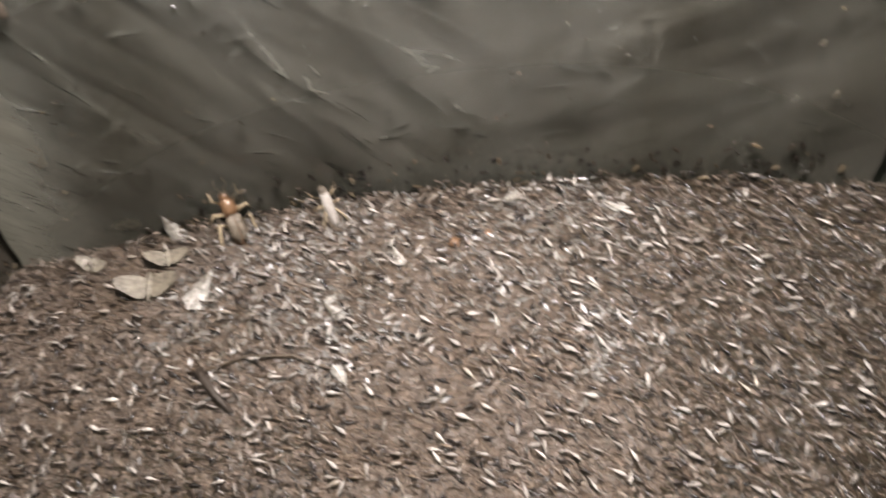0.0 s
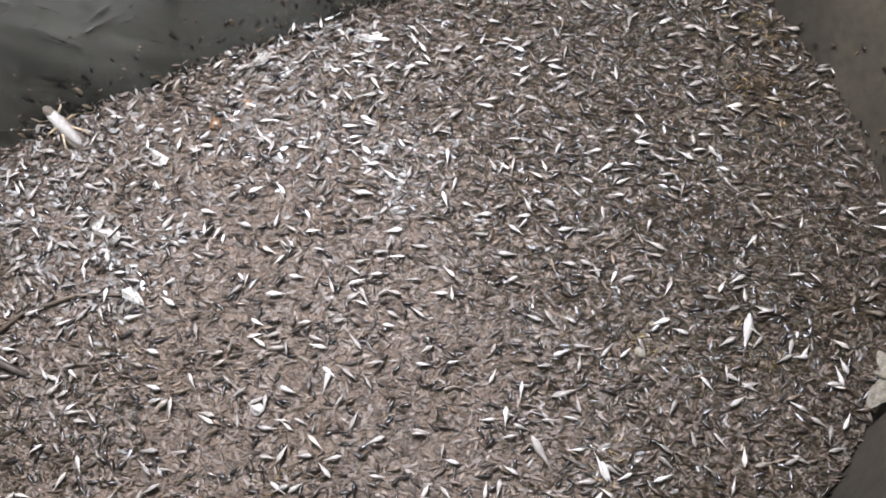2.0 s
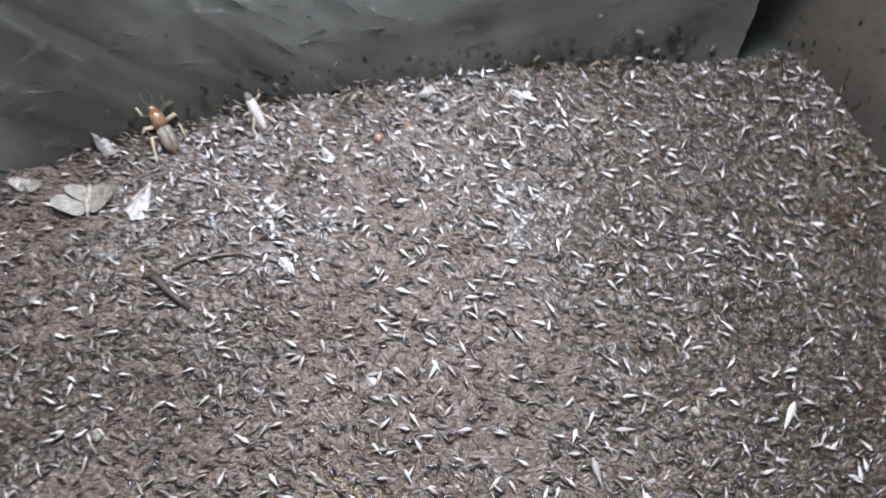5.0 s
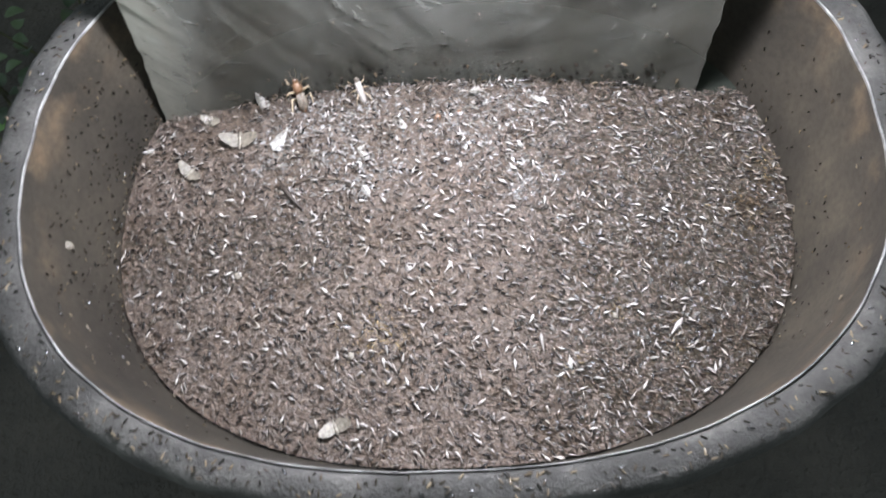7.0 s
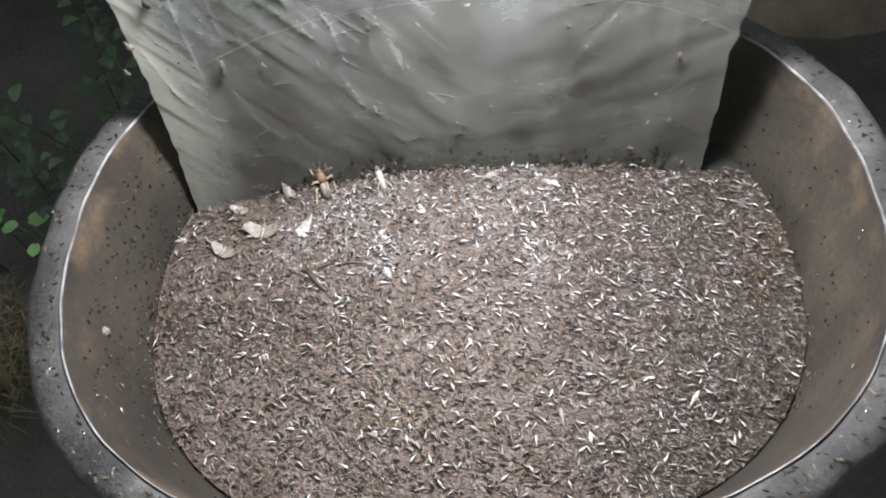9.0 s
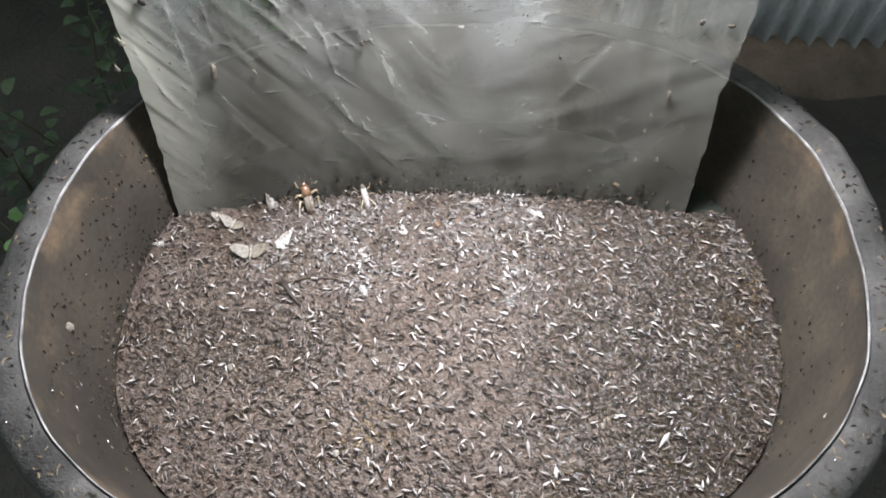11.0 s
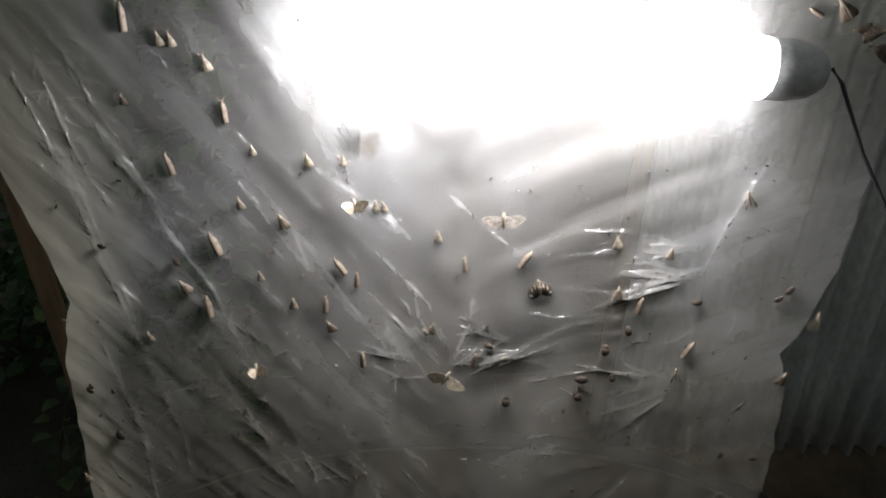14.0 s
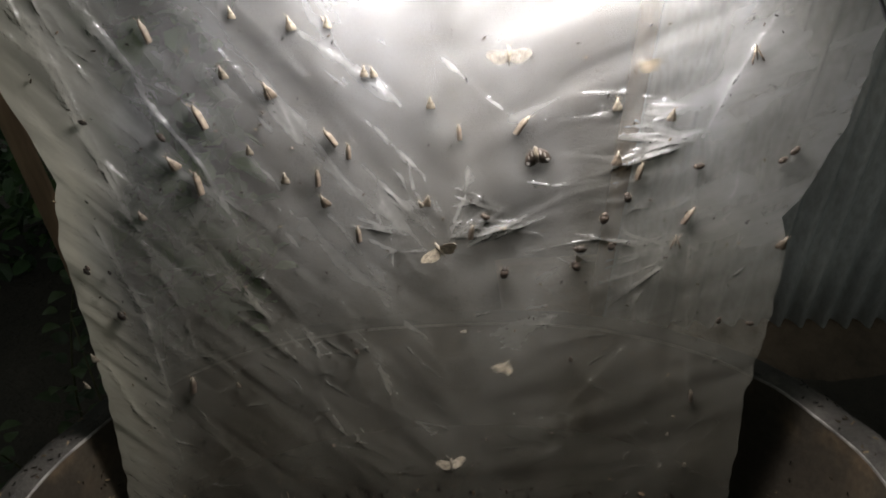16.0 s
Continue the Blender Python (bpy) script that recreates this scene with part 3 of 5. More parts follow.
SHEET_Z = np.concatenate([np.linspace(SHEET_LOW, 0.8, 720), np.linspace(0.81, SHEET_TOP, 30)])
SHEET_X = np.array([np.linspace(left_edge(z), right_edge(z), 561) for z in SHEET_Z])
SHEET_Y = np.array([[drape(x, z) for x in row] for row, z in zip(SHEET_X.tolist(), SHEET_Z.tolist())])
SHEET_Y -= 0.3 * fold_height(SHEET_X, np.repeat(SHEET_Z[:, None], 561, 1))


def sheet_y(x, z):
    j = int(np.clip(np.searchsorted(SHEET_Z, z), 1, len(SHEET_Z) - 1))
    return float(np.interp(x, SHEET_X[j], SHEET_Y[j]))


def plastic():
    rows, cols = SHEET_X.shape
    pts = np.stack([SHEET_X, SHEET_Y, np.repeat(SHEET_Z[:, None], cols, 1)], -1).reshape(-1, 3)
    j, i = np.meshgrid(np.arange(rows - 1), np.arange(cols - 1), indexing="ij")
    a = (j * cols + i).ravel()
    me = bpy.data.meshes.new("plastic_sheet")
    me.from_pydata(pts.tolist(), [], np.stack([a, a + 1, a + cols + 1, a + cols], -1).tolist())
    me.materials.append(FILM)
    me.polygons.foreach_set("use_smooth", np.ones(len(a), bool))
    high = np.repeat(SHEET_Z[:, None], cols, 1)
    # breaks the painted sheen along the folds into patches
    breakup = 0.5 + 0.5 * np.sin(SHEET_X * 61 + 23 * high) * np.sin(high * 83 - SHEET_X * 37)
    folded = (1 - np.exp(-fold_height(SHEET_X, high, 0.36) / 0.0016)) * 1.25 * (0.45 + 0.55 * breakup)
    hem = np.clip(1.25 - (SHEET_X - SHEET_X[:, :1]) / (0.056 + 0.014 * np.sin(high * 11) + 0.045 * np.clip((high - 0.42) / 0.3, 0, 1)), 0, 1)
    panel = np.clip((SHEET_X - 0.236 - 0.012 * high) / 0.006, 0, 1)
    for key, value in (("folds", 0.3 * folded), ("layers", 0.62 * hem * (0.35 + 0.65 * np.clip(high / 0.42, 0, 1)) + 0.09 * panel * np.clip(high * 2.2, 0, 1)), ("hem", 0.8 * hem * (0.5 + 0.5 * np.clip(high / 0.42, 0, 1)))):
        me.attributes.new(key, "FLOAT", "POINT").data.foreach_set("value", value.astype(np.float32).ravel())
    tagged(new("plastic_sheet", me), "cloudy crumpled plastic sheet hanging into the tub", "plastic sheet")


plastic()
pole()


# ---- lamp ----
def lamp():
    t = thing("light_bulb", pose(0.093, 0.135, 0.722, 0, 6, 0), "large glowing white bulb hanging sideways before the plastic", "lamp")
    bm = bmesh.new()
    prof = [(-0.175, 0.003), (-0.171, 0.015), (-0.16, 0.026), (-0.135, 0.033), (-0.08, 0.035), (-0.02, 0.034), (0.05, 0.029), (0.1, 0.025), (0.155, 0.022)]
    rings(bm, [[(x, r * math.cos(2 * math.pi * k / 28), r * math.sin(2 * math.pi * k / 28)) for k in range(28)] for x, r in prof])
    part("globe", bm, GLOW, t, "burning white glass globe")
    bm = bmesh.new()
    prof = [(0.154, 0.02), (0.158, 0.022), (0.175, 0.022), (0.189, 0.019), (0.198, 0.013), (0.202, 0.007), (0.203, 0.003)]
    rings(bm, [[(x, r * math.cos(2 * math.pi * k / 24), r * math.sin(2 * math.pi * k / 24)) for k in range(24)] for x, r in prof])
    part("socket", bm, GREY, t, "grey plastic lamp socket")
    t2 = thing("cable", pose(0, 0, 0), "thin black cable hanging from the lamp socket", "cable")
    bm = bmesh.new()
    tube(bm, [(0.293, 0.135, 0.701), (0.298, 0.134, 0.704), (0.306, 0.132, 0.694), (0.333, 0.13, 0.64), (0.36, 0.125, 0.595), (0.41, 0.1, 0.49), (0.46, 0.07, 0.32), (0.6, 0.07, 0.05), (0.72, 0.1, -0.2), (0.8, 0.15, -0.355)], 0.0016, 8)
    part("wire", bm, BLACK, t2)


lamp()


# ---- insects ----
def onto_sheet(x, z, tilt=0.0, off=0.0015):
    """A pose on the front of the plastic: y of the thing runs up, z towards the room."""
    e = 0.004
    dx, dz = (sheet_y(x + e, z) - sheet_y(x - e, z)) / (2 * e), (sheet_y(x, z + e) - sheet_y(x, z - e)) / (2 * e)
    normal = Vector((dx, -1, dz)).normalized()
    up = (Vector((0, 0, 1)) - normal * normal.z).normalized()
    side = up.cross(normal)
    m = Matrix((side, up, normal)).transposed().to_4x4()
    return Matrix.Translation(Vector((x, sheet_y(x, z), z)) + normal * off) @ m @ pose(0, 0, 0, 0, 0, tilt)


def legs(parent, length, material, spread=1.0, z=0.0, radius=None):
    for side in (-1, 1):
        for k, (y, out, ahead) in enumerate(((0.22, 0.22, 0.2), (0.08, 0.27, 0.0), (-0.05, 0.3, -0.24))):
            bm = bmesh.new()
            tube(bm, [(side * 0.05 * length, y * length, z), (side * out * 0.6 * spread * length, (y + ahead * 0.5) * length, z + 0.07 * length), (side * out * spread * length, (y + ahead) * length, z - 0.06 * length)], radius or 0.014 * length, 5, 0.006 * length)
            part("leg", bm, material, parent)


def feelers(parent, length, material, z):
    for side in (-1, 1):
        bm = bmesh.new()
        tube(bm, [(side * 0.03 * length, 0.46 * length, z), (side * 0.09 * length, 0.56 * length, z + 0.04 * length), (side * 0.16 * length, 0.68 * length, z + 0.05 * length)], 0.014 * length, 5, 0.007 * length)
        part("antenna", bm, material, parent)


def shell_wing(bm, side, length, rows, thick):
    """A wing as a curved shell beside the body: rows of (y, half width, ridge height, edge height), in lengths."""
    loops = []
    for y, w, ridge, edge in rows:
        top = []
        for k in range(6):
            u = k / 5
            top.append((side * u * w * length, (y - 0.05 * u * u + 0.012 * math.sin(7 * u + 9 * y)) * length, (ridge - (ridge - edge) * u ** 1.7) * length))
        loops.append(top + [(x, y2, z - thick * length) for x, y2, z in reversed(top)])
    rings(bm, loops)


def narrow_moth(length, wing_material, label):
    """A moth at rest with its wings rolled along its body."""
    t = thing("resting_moth", Matrix.Identity(4), label, "moth", "moths on the plastic")
    bm = bmesh.new()
    spindle(bm, [(-0.3 * length, 0.02 * length, 0.02 * length, 0.05 * length), (0.1 * length, 0.08 * length, 0.07 * length, 0.07 * length), (0.32 * length, 0.11 * length, 0.09 * length, 0.09 * length), (0.4 * length, 0.1 * length, 0.08 * length, 0.1 * length), (0.44 * length, 0.075 * length, 0.06 * length, 0.09 * length), (0.5 * length, 0.06 * length, 0.05 * length, 0.08 * length), (0.54 * length, 0.03 * length, 0.03 * length, 0.07 * length)], 10)
    part("body", bm, CREAM, t, "pale furry head and body")
    for side in (-1, 1):
        bm = bmesh.new()
        lean = 0.02 * side
        shell_wing(bm, side, length, [(0.4, 0.06, 0.16, 0.1), (0.35, 0.13, 0.18, 0.06), (0.22, 0.15, 0.19, 0.03), (0.0, 0.155, 0.185, 0.02), (-0.22, 0.16, 0.17, 0.02), (-0.42 + lean, 0.16, 0.15, 0.02), (-0.5 + lean, 0.15, 0.14, 0.025), (-0.52 + lean, 0.12, 0.135, 0.04)], 0.02)
        part("wing", bm, wing_material, t, "rolled wing")
    legs(t, length * 0.75, LEG, 0.8, 0.02 * length)
    feelers(t, length, LEG, 0.08 * length)
    return t


def broad_moth(length, wing_material, label, name="resting_moth"):
    """A moth at rest with its wings held out as a flat triangle."""
    t = thing(name, Matrix.Identity(4), label, "moth", "moths on the plastic")
    bm = bmesh.new()
    spindle(bm, [(-0.32 * length, 0.015 * length, 0.015 * length, 0.05 * length), (0.05 * length, 0.08 * length, 0.07 * length, 0.07 * length), (0.32 * length, 0.1 * length, 0.09 * length, 0.08 * length), (0.42 * length, 0.085 * length, 0.07 * length, 0.08 * length), (0.52 * length, 0.03 * length, 0.03 * length, 0.06 * length)], 10)
    part("body", bm, CREAM, t, "pale furry head and body")
    for side in (-1, 1):
        bm = bmesh.new()
        spread = 1.0 + 0.08 * side
        shell_wing(bm, side, length, [(0.36, 0.04, 0.15, 0.1), (0.28, 0.12 * spread, 0.155, 0.07), (0.12, 0.21 * spread, 0.15, 0.04), (-0.08, 0.29 * spread, 0.14, 0.03), (-0.26, 0.35 * spread, 0.12, 0.02), (-0.38, 0.36 * spread, 0.1, 0.02), (-0.45, 0.28 * spread, 0.09, 0.03), (-0.48, 0.1, 0.08, 0.06)], 0.016)
        part("wing", bm, wing_material, t, "flat wing with a rounded edge")
    legs(t, length * 0.9, LEG, 1.2, 0.02 * length)
    feelers(t, length, LEG, 0.08 * length)
    return t


def splayed_bug(length):
    """A thin fly-like moth with its wings in a narrow V and its legs spread."""
    t = thing("thin_moth", Matrix.Identity(4), "straw-coloured thin moth with wings in a V", "moth", "moths on the plastic")
    bm = bmesh.new()
    spindle(bm, [(-0.35 * length, 0.015 * length, 0.015 * length, 0.05 * length), (0.15 * length, 0.045 * length, 0.045 * length, 0.06 * length), (0.36 * length, 0.09 * length, 0.08 * length, 0.07 * length), (0.48 * length, 0.03 * length, 0.03 * length, 0.06 * length)])
    part("body", bm, CREAM, t)
    for side in (-1, 1):
        bm = bmesh.new()
        blade(bm, [(side * x * length, y * length) for x, y in ((0.03, 0.3), (0.1, 0.22), (0.3, -0.35), (0.3, -0.5), (0.22, -0.46))], 0.014 * length, lambda x, y: length * 0.12 - abs(x) * 0.2)
        part("wing", bm, BROWN, t)
    legs(t, length, LEG, 1.1, 0.03 * length)
    return t


def beetle(length, label="small dark beetle clinging to the plastic"):
    t = thing("beetle", Matrix.Identity(4), label, "beetle", "beetles on the plastic")
    bm = bmesh.new()
    spindle(bm, [(-0.5 * length, 0.1 * length, 0.06 * length, 0.1 * length), (-0.3 * length, 0.27 * length, 0.17 * length, 0.14 * length), (0.05 * length, 0.32 * length, 0.2 * length, 0.16 * length), (0.25 * length, 0.26 * length, 0.16 * length, 0.14 * length)], 9)
    part("wing_case", bm, DARK, t)
    bm = bmesh.new()
    spindle(bm, [(0.24 * length, 0.25 * length, 0.15 * length, 0.14 * length), (0.38 * length, 0.18 * length, 0.12 * length, 0.12 * length), (0.5 * length, 0.08 * length, 0.06 * length, 0.1 * length)], 9)
    part("head", bm, DARK, t)
    legs(t, length, LEG, 1.5, 0.05 * length, 0.03 * length)
    return t


def striped_moth(length):
    t = thing("striped_moth", onto_sheet(0.1, 0.506, 12), "large moth with black and white striped wings", "moth")
    bm = bmesh.new()
    spindle(bm, [(-0.3 * length, 0.03 * length, 0.03 * length, 0.06 * length), (0.1 * length, 0.1 * length, 0.08 * length, 0.09 * length), (0.4 * length, 0.1 * length, 0.08 * length, 0.09 * length), (0.5 * length, 0.04 * length, 0.04 * length, 0.08 * length)])
    part("body", bm, CREAM, t, "cream furry body")
    for side in (-1, 1):
        bm = bmesh.new()
        blade(bm, [(side * x * length, y * length) for x, y in ((0.02, 0.36), (0.2, 0.36), (0.46, 0.1), (0.56, -0.26), (0.4, -0.42), (0.14, -0.36), (0.02, -0.1))], 0.014 * length, lambda x, y: length * 0.08 - abs(x) * 0.12)
        w = part("wing", bm, DARK, t, "black wing with white patches")
        for cx, cy, rx, ry in ((0.18, 0.16, 0.045, 0.13), (0.33, 0.02, 0.04, 0.13), (0.42, -0.24, 0.085, 0.07)):
            bm = bmesh.new()
            blade(bm, [(side * (cx + rx * math.cos(k * math.pi / 4)) * length, (cy + ry * math.sin(k * math.pi / 4)) * length) for k in range(8)], 0.01 * length, lambda x, y: length * 0.093 - abs(x) * 0.12)
            part("patch", bm, WHITE, w, "white patch")
    feelers(t, length, DARK, 0.08 * length)
    legs(t, length * 0.8, DARK, 1.0, 0.02 * length)
    return t


def winged(name, span, wing_material, label):
    """A moth in flight or fluttering; its two wings turn about its body."""
    t = thing(name, Matrix.Identity(4), label, "moth")
    length = span * 0.42
    bm = bmesh.new()
    spindle(bm, [(-0.5 * length, 0.02 * length, 0.02 * length, 0), (-0.1 * length, 0.09 * length, 0.09 * length, 0), (0.25 * length, 0.12 * length, 0.12 * length, 0), (0.42 * length, 0.09 * length, 0.09 * length, 0), (0.5 * length, 0.03 * length, 0.03 * length, 0)])
    part("body", bm, CREAM, t, "pale furry body")
    made = []
    for side in (-1, 1):
        bm = bmesh.new()
        blade(bm, [(side * x * span, y * span) for x, y in ((0.0, 0.08), (0.1, 0.11), (0.22, 0.13), (0.36, 0.13), (0.46, 0.1), (0.5, 0.05), (0.49, 0.01), (0.44, -0.04), (0.37, -0.08), (0.33, -0.13), (0.25, -0.17), (0.16, -0.18), (0.08, -0.16), (0.0, -0.08))], 0.008 * span)
        made.append(part("wing", bm, wing_material, t, smooth=False))
    feelers(t, length, LEG, 0)
    return t, made


KINDS = {
    "tan": narrow_moth(0.018, BROWN, "slim tan moth resting on the plastic"),
    "dun": narrow_moth(0.017, DUN, "slim dun-brown moth resting on the plastic"),
    "cream": broad_moth(0.010, CREAM, "small cream moth with spread wings on the plastic"),
    "fan": broad_moth(0.014, BROWN, "tan moth with fanned wings on the plastic"),
    "thin": splayed_bug(0.017),
    "beetle": beetle(0.009),
    "dark": broad_moth(0.014, DUN, "dun moth with fanned wings on the plastic"),
}
for key, ob in KINDS.items():
    ob.matrix_basis = onto_sheet(*{"tan": (-0.208, 0.629), "dun": (-0.063, 0.431), "cream": (-0.147, 0.523), "fan": (-0.09, 0.469), "thin": (0.231, 0.411), "beetle": (0.055, 0.446), "dark": (0.329, 0.726)}[key], {"tan": 10, "dun": 0, "cream": 0, "fan": 18, "thin": 4, "beetle": 60, "dark": 85}[key])


def perch(kind, x, z, tilt=0.0, size=1.0):
    ob = copy_thing(KINDS[kind], onto_sheet(x, z, tilt + 9 * math.sin(x * 310 + z * 170)))
    ob.scale = (1.2 * size, 1.2 * size, 1.2 * size)
    return ob


perch("tan", -0.182, 0.556, 12, 1)
perch("tan", -0.198, 0.493, 6, 1)
perch("cream", -0.155, 0.593, 0, 1)
perch("fan", -0.121, 0.576, 22, 0.9)
perch("cream", -0.121, 0.494, -10, 1)
perch("dun", -0.092, 0.493, 4, 0.8)
perch("tan", -0.076, 0.531, 35, 0.8)
perch("dun", -0.062, 0.517, 0, 0.7)
perch("cream", -0.034, 0.587, 0, 0.8)
perch("cream", 0.011, 0.558, 5, 0.9)
perch("dun", 0.034, 0.531, 0, 0.7)
perch("dun", 0.087, 0.536, -25, 0.9)
perch("fan", 0.003, 0.464, -8, 0.7)
perch("cream", -0.003, 0.461, 20, 0.7)
perch("dun", 0.042, 0.430, 0, 0.8)
perch("cream", 0.071, 0.433, 70, 0.5)
perch("cream", 0.165, 0.551, 0, 1)
perch("cream", 0.211, 0.540, -10, 1)
perch("fan", 0.169, 0.501, 0, 0.8)
perch("tan", 0.190, 0.488, -4, 0.8)
perch("beetle", 0.182, 0.461, 10, 1)
perch("beetle", 0.240, 0.491, 90, 0.9)
perch("dun", 0.239, 0.440, -15, 0.9)
perch("beetle", 0.140, 0.386, 20, 1.2)
perch("cream", 0.142, 0.394, 30, 0.8)
perch("cream", 0.031, 0.305, 90, 0.5)
perch("beetle", -0.082, 0.282, 0, 0.7)
perch("dun", -0.262, 0.248, -4, 1.15)
perch("cream", -0.215, 0.242, 0, 0.7)
perch("cream", -0.257, 0.463, 15, 0.9)
perch("beetle", -0.218, 0.539, 40, 0.8)
perch("beetle", -0.279, 0.557, 60, 0.7)
perch("beetle", -0.323, 0.409, 20, 0.6)
perch("beetle", -0.304, 0.402, 20, 0.5)
perch("cream", -0.354, 0.295, 10, 1)
perch("dun", 0.274, 0.207, 0, 0.7)
perch("cream", 0.273, 0.214, 0, 0.5)
perch("cream", 0.256, 0.148, 0, 0.5)
perch("cream", 0.280, 0.100, 0, 0.6)
perch("fan", 0.329, 0.408, -30, 0.9)
perch("beetle", 0.317, 0.311, 80, 0.8)
perch("beetle", 0.286, 0.315, 0, 0.8)
perch("thin", 0.270, 0.590, 10, 0.8)
perch("beetle", 0.142, 0.263, 10, 0.6)
perch("fan", -0.216, 0.514, 15, 0.9)
# the next four beetles stand in for insect shadows and silhouettes behind the film
perch("beetle", 0.163, 0.440, 0, 1.2)
perch("beetle", 0.072, 0.381, 0, 1.3)
perch("beetle", 0.172, 0.408, 0, 1)
perch("beetle", 0.143, 0.406, 80, 1.2)
perch("dun", -0.221, 0.746, -12, 1)
perch("cream", -0.197, 0.730, 0, 1)
perch("cream", -0.188, 0.729, 0, 1)
perch("cream", -0.164, 0.711, 0, 1.1)
perch("fan", -0.234, 0.684, 0, 0.6)
perch("tan", -0.156, 0.672, 0, 0.8)
perch("cream", -0.138, 0.640, 0, 0.8)
perch("cream", -0.094, 0.630, 0, 1)
perch("cream", -0.065, 0.629, 0, 0.8)
perch("dark", 0.340, 0.724, -85, 1.1)
perch("dark", 0.347, 0.710, 60, 1.2)
perch("dark", 0.314, 0.741, 40, 1.1)
perch("dun", 0.294, 0.739, 60, 0.6)
# the next two beetles stand in for a thin moth silhouette behind the film
perch("beetle", 0.318, 0.504, -50, 0.9)
perch("beetle", 0.310, 0.495, -50, 0.8)
perch("cream", -0.041, 0.588, 0, 0.8)
perch("beetle", -0.309, 0.348, 10, 1.1)
perch("beetle", -0.325, 0.405, 30, 0.8)
perch("cream", -0.373, 0.258, 0, 0.8)
striped_moth(0.021)


# ---- things on the water ----
def mole_cricket():
    t = thing("mole_cricket", pose(-0.196, 0.168, 0.011, 52, 14, 32), "golden brown mole cricket standing against the plastic", "cricket")
    s = 0.054
    bm = bmesh.new()
    spindle(bm, [(-0.4 * s, 0.05 * s, 0.05 * s, 0.1 * s), (-0.2 * s, 0.13 * s, 0.11 * s, 0.12 * s), (0.1 * s, 0.14 * s, 0.12 * s, 0.13 * s), (0.2 * s, 0.11 * s, 0.1 * s, 0.13 * s)], 10)
    part("abdomen", bm, CRICKET, t)
    bm = bmesh.new()
    spindle(bm, [(0.18 * s, 0.12 * s, 0.11 * s, 0.13 * s), (0.28 * s, 0.15 * s, 0.14 * s, 0.14 * s), (0.42 * s, 0.13 * s, 0.12 * s, 0.14 * s), (0.46 * s, 0.09 * s, 0.08 * s, 0.13 * s)], 10)
    part("thorax", bm, CRICKET, t)
    bm = bmesh.new()
    spindle(bm, [(0.45 * s, 0.09 * s, 0.08 * s, 0.13 * s), (0.52 * s, 0.09 * s, 0.08 * s, 0.12 * s), (0.58 * s, 0.04 * s, 0.04 * s, 0.11 * s)], 9)
    part("head", bm, CRICKET, t)
    for side in (-1, 1):
        bm = bmesh.new()
        blade(bm, [(side * x * s, y * s) for x, y in ((0.01, 0.2), (0.14, 0.16), (0.16, -0.1), (0.06, -0.3), (0.01, -0.2))], 0.01 * s, lambda x, y: 0.27 * s - abs(x) * 0.5)
        part("wing", bm, BROWN, t)
        for y, pts in ((0.4, [(0.1, 0, 0.12), (0.24, 0.08, 0.16), (0.26, 0.22, 0.12)]), (0.22, [(0.12, 0, 0.1), (0.32, 0.06, 0.2), (0.42, -0.08, 0.02)]), (0.02, [(0.13, 0, 0.1), (0.3, 0.1, 0.24), (0.36, -0.26, 0.06), (0.4, -0.36, 0.0)])):
            bm = bmesh.new()
            tube(bm, [(side * x * s, (y + dy) * s, z * s) for x, dy, z in pts], 0.04 * s, 6, 0.016 * s)
            part("leg", bm, LEG, t, "pale jointed leg")
        bm = bmesh.new()
        tube(bm, [(side * 0.03 * s, 0.56 * s, 0.12 * s), (side * 0.1 * s, 0.68 * s, 0.16 * s), (side * 0.08 * s, 0.8 * s, 0.14 * s)], 0.012 * s, 5, 0.006 * s)
        part("antenna", bm, LEG, t)
    t.scale = (0.85, 1.0, 0.85)


mole_cricket()


def field_cricket(m, s, label):
    t = thing("cricket", m, label, "cricket")
    bm = bmesh.new()
    spindle(bm, [(-0.5 * s, 0.03 * s, 0.03 * s, 0.06 * s), (-0.3 * s, 0.1 * s, 0.08 * s, 0.08 * s), (0.1 * s, 0.13 * s, 0.1 * s, 0.1 * s), (0.34 * s, 0.12 * s, 0.1 * s, 0.1 * s), (0.46 * s, 0.09 * s, 0.08 * s, 0.09 * s), (0.5 * s, 0.03 * s, 0.03 * s, 0.08 * s)], 9)
    part("body", bm, PALE, t, "pale shining belly")
    bm = bmesh.new()
    spindle(bm, [(0.36 * s, 0.1 * s, 0.09 * s, 0.1 * s), (0.5 * s, 0.1 * s, 0.09 * s, 0.1 * s), (0.57 * s, 0.04 * s, 0.04 * s, 0.09 * s)], 9)
    part("head", bm, BROWN, t)
    for side in (-1, 1):
        bm = bmesh.new()
        blade(bm, [(side * x * s, y * s) for x, y in ((0.03, 0.3), (0.15, 0.2), (0.17, -0.3), (0.09, -0.62), (0.04, -0.4))], 0.012 * s, lambda x, y: 0.08 * s)
        part("wing", bm, DUN, t)
        for y, pts in ((0.3, [(0.1, 0, 0.1), (0.26, 0.1, 0.14), (0.34, 0.24, 0.02)]), (0.12, [(0.12, 0, 0.1), (0.3, 0.0, 0.14), (0.42, -0.06, 0.0)]), (-0.05, [(0.12, 0, 0.1), (0.26, -0.22, 0.18), (0.3, -0.52, 0.0)])):
            bm = bmesh.new()
            tube(bm, [(side * x * s, (y + dy) * s, z * s) for x, dy, z in pts], 0.03 * s, 6, 0.012 * s)
            part("leg", bm, LEG, t)


field_cricket(pose(-0.112, 0.172, 0.014, 46, 0, 20), 0.036, "grey-brown cricket belly up at the edge of the plastic")


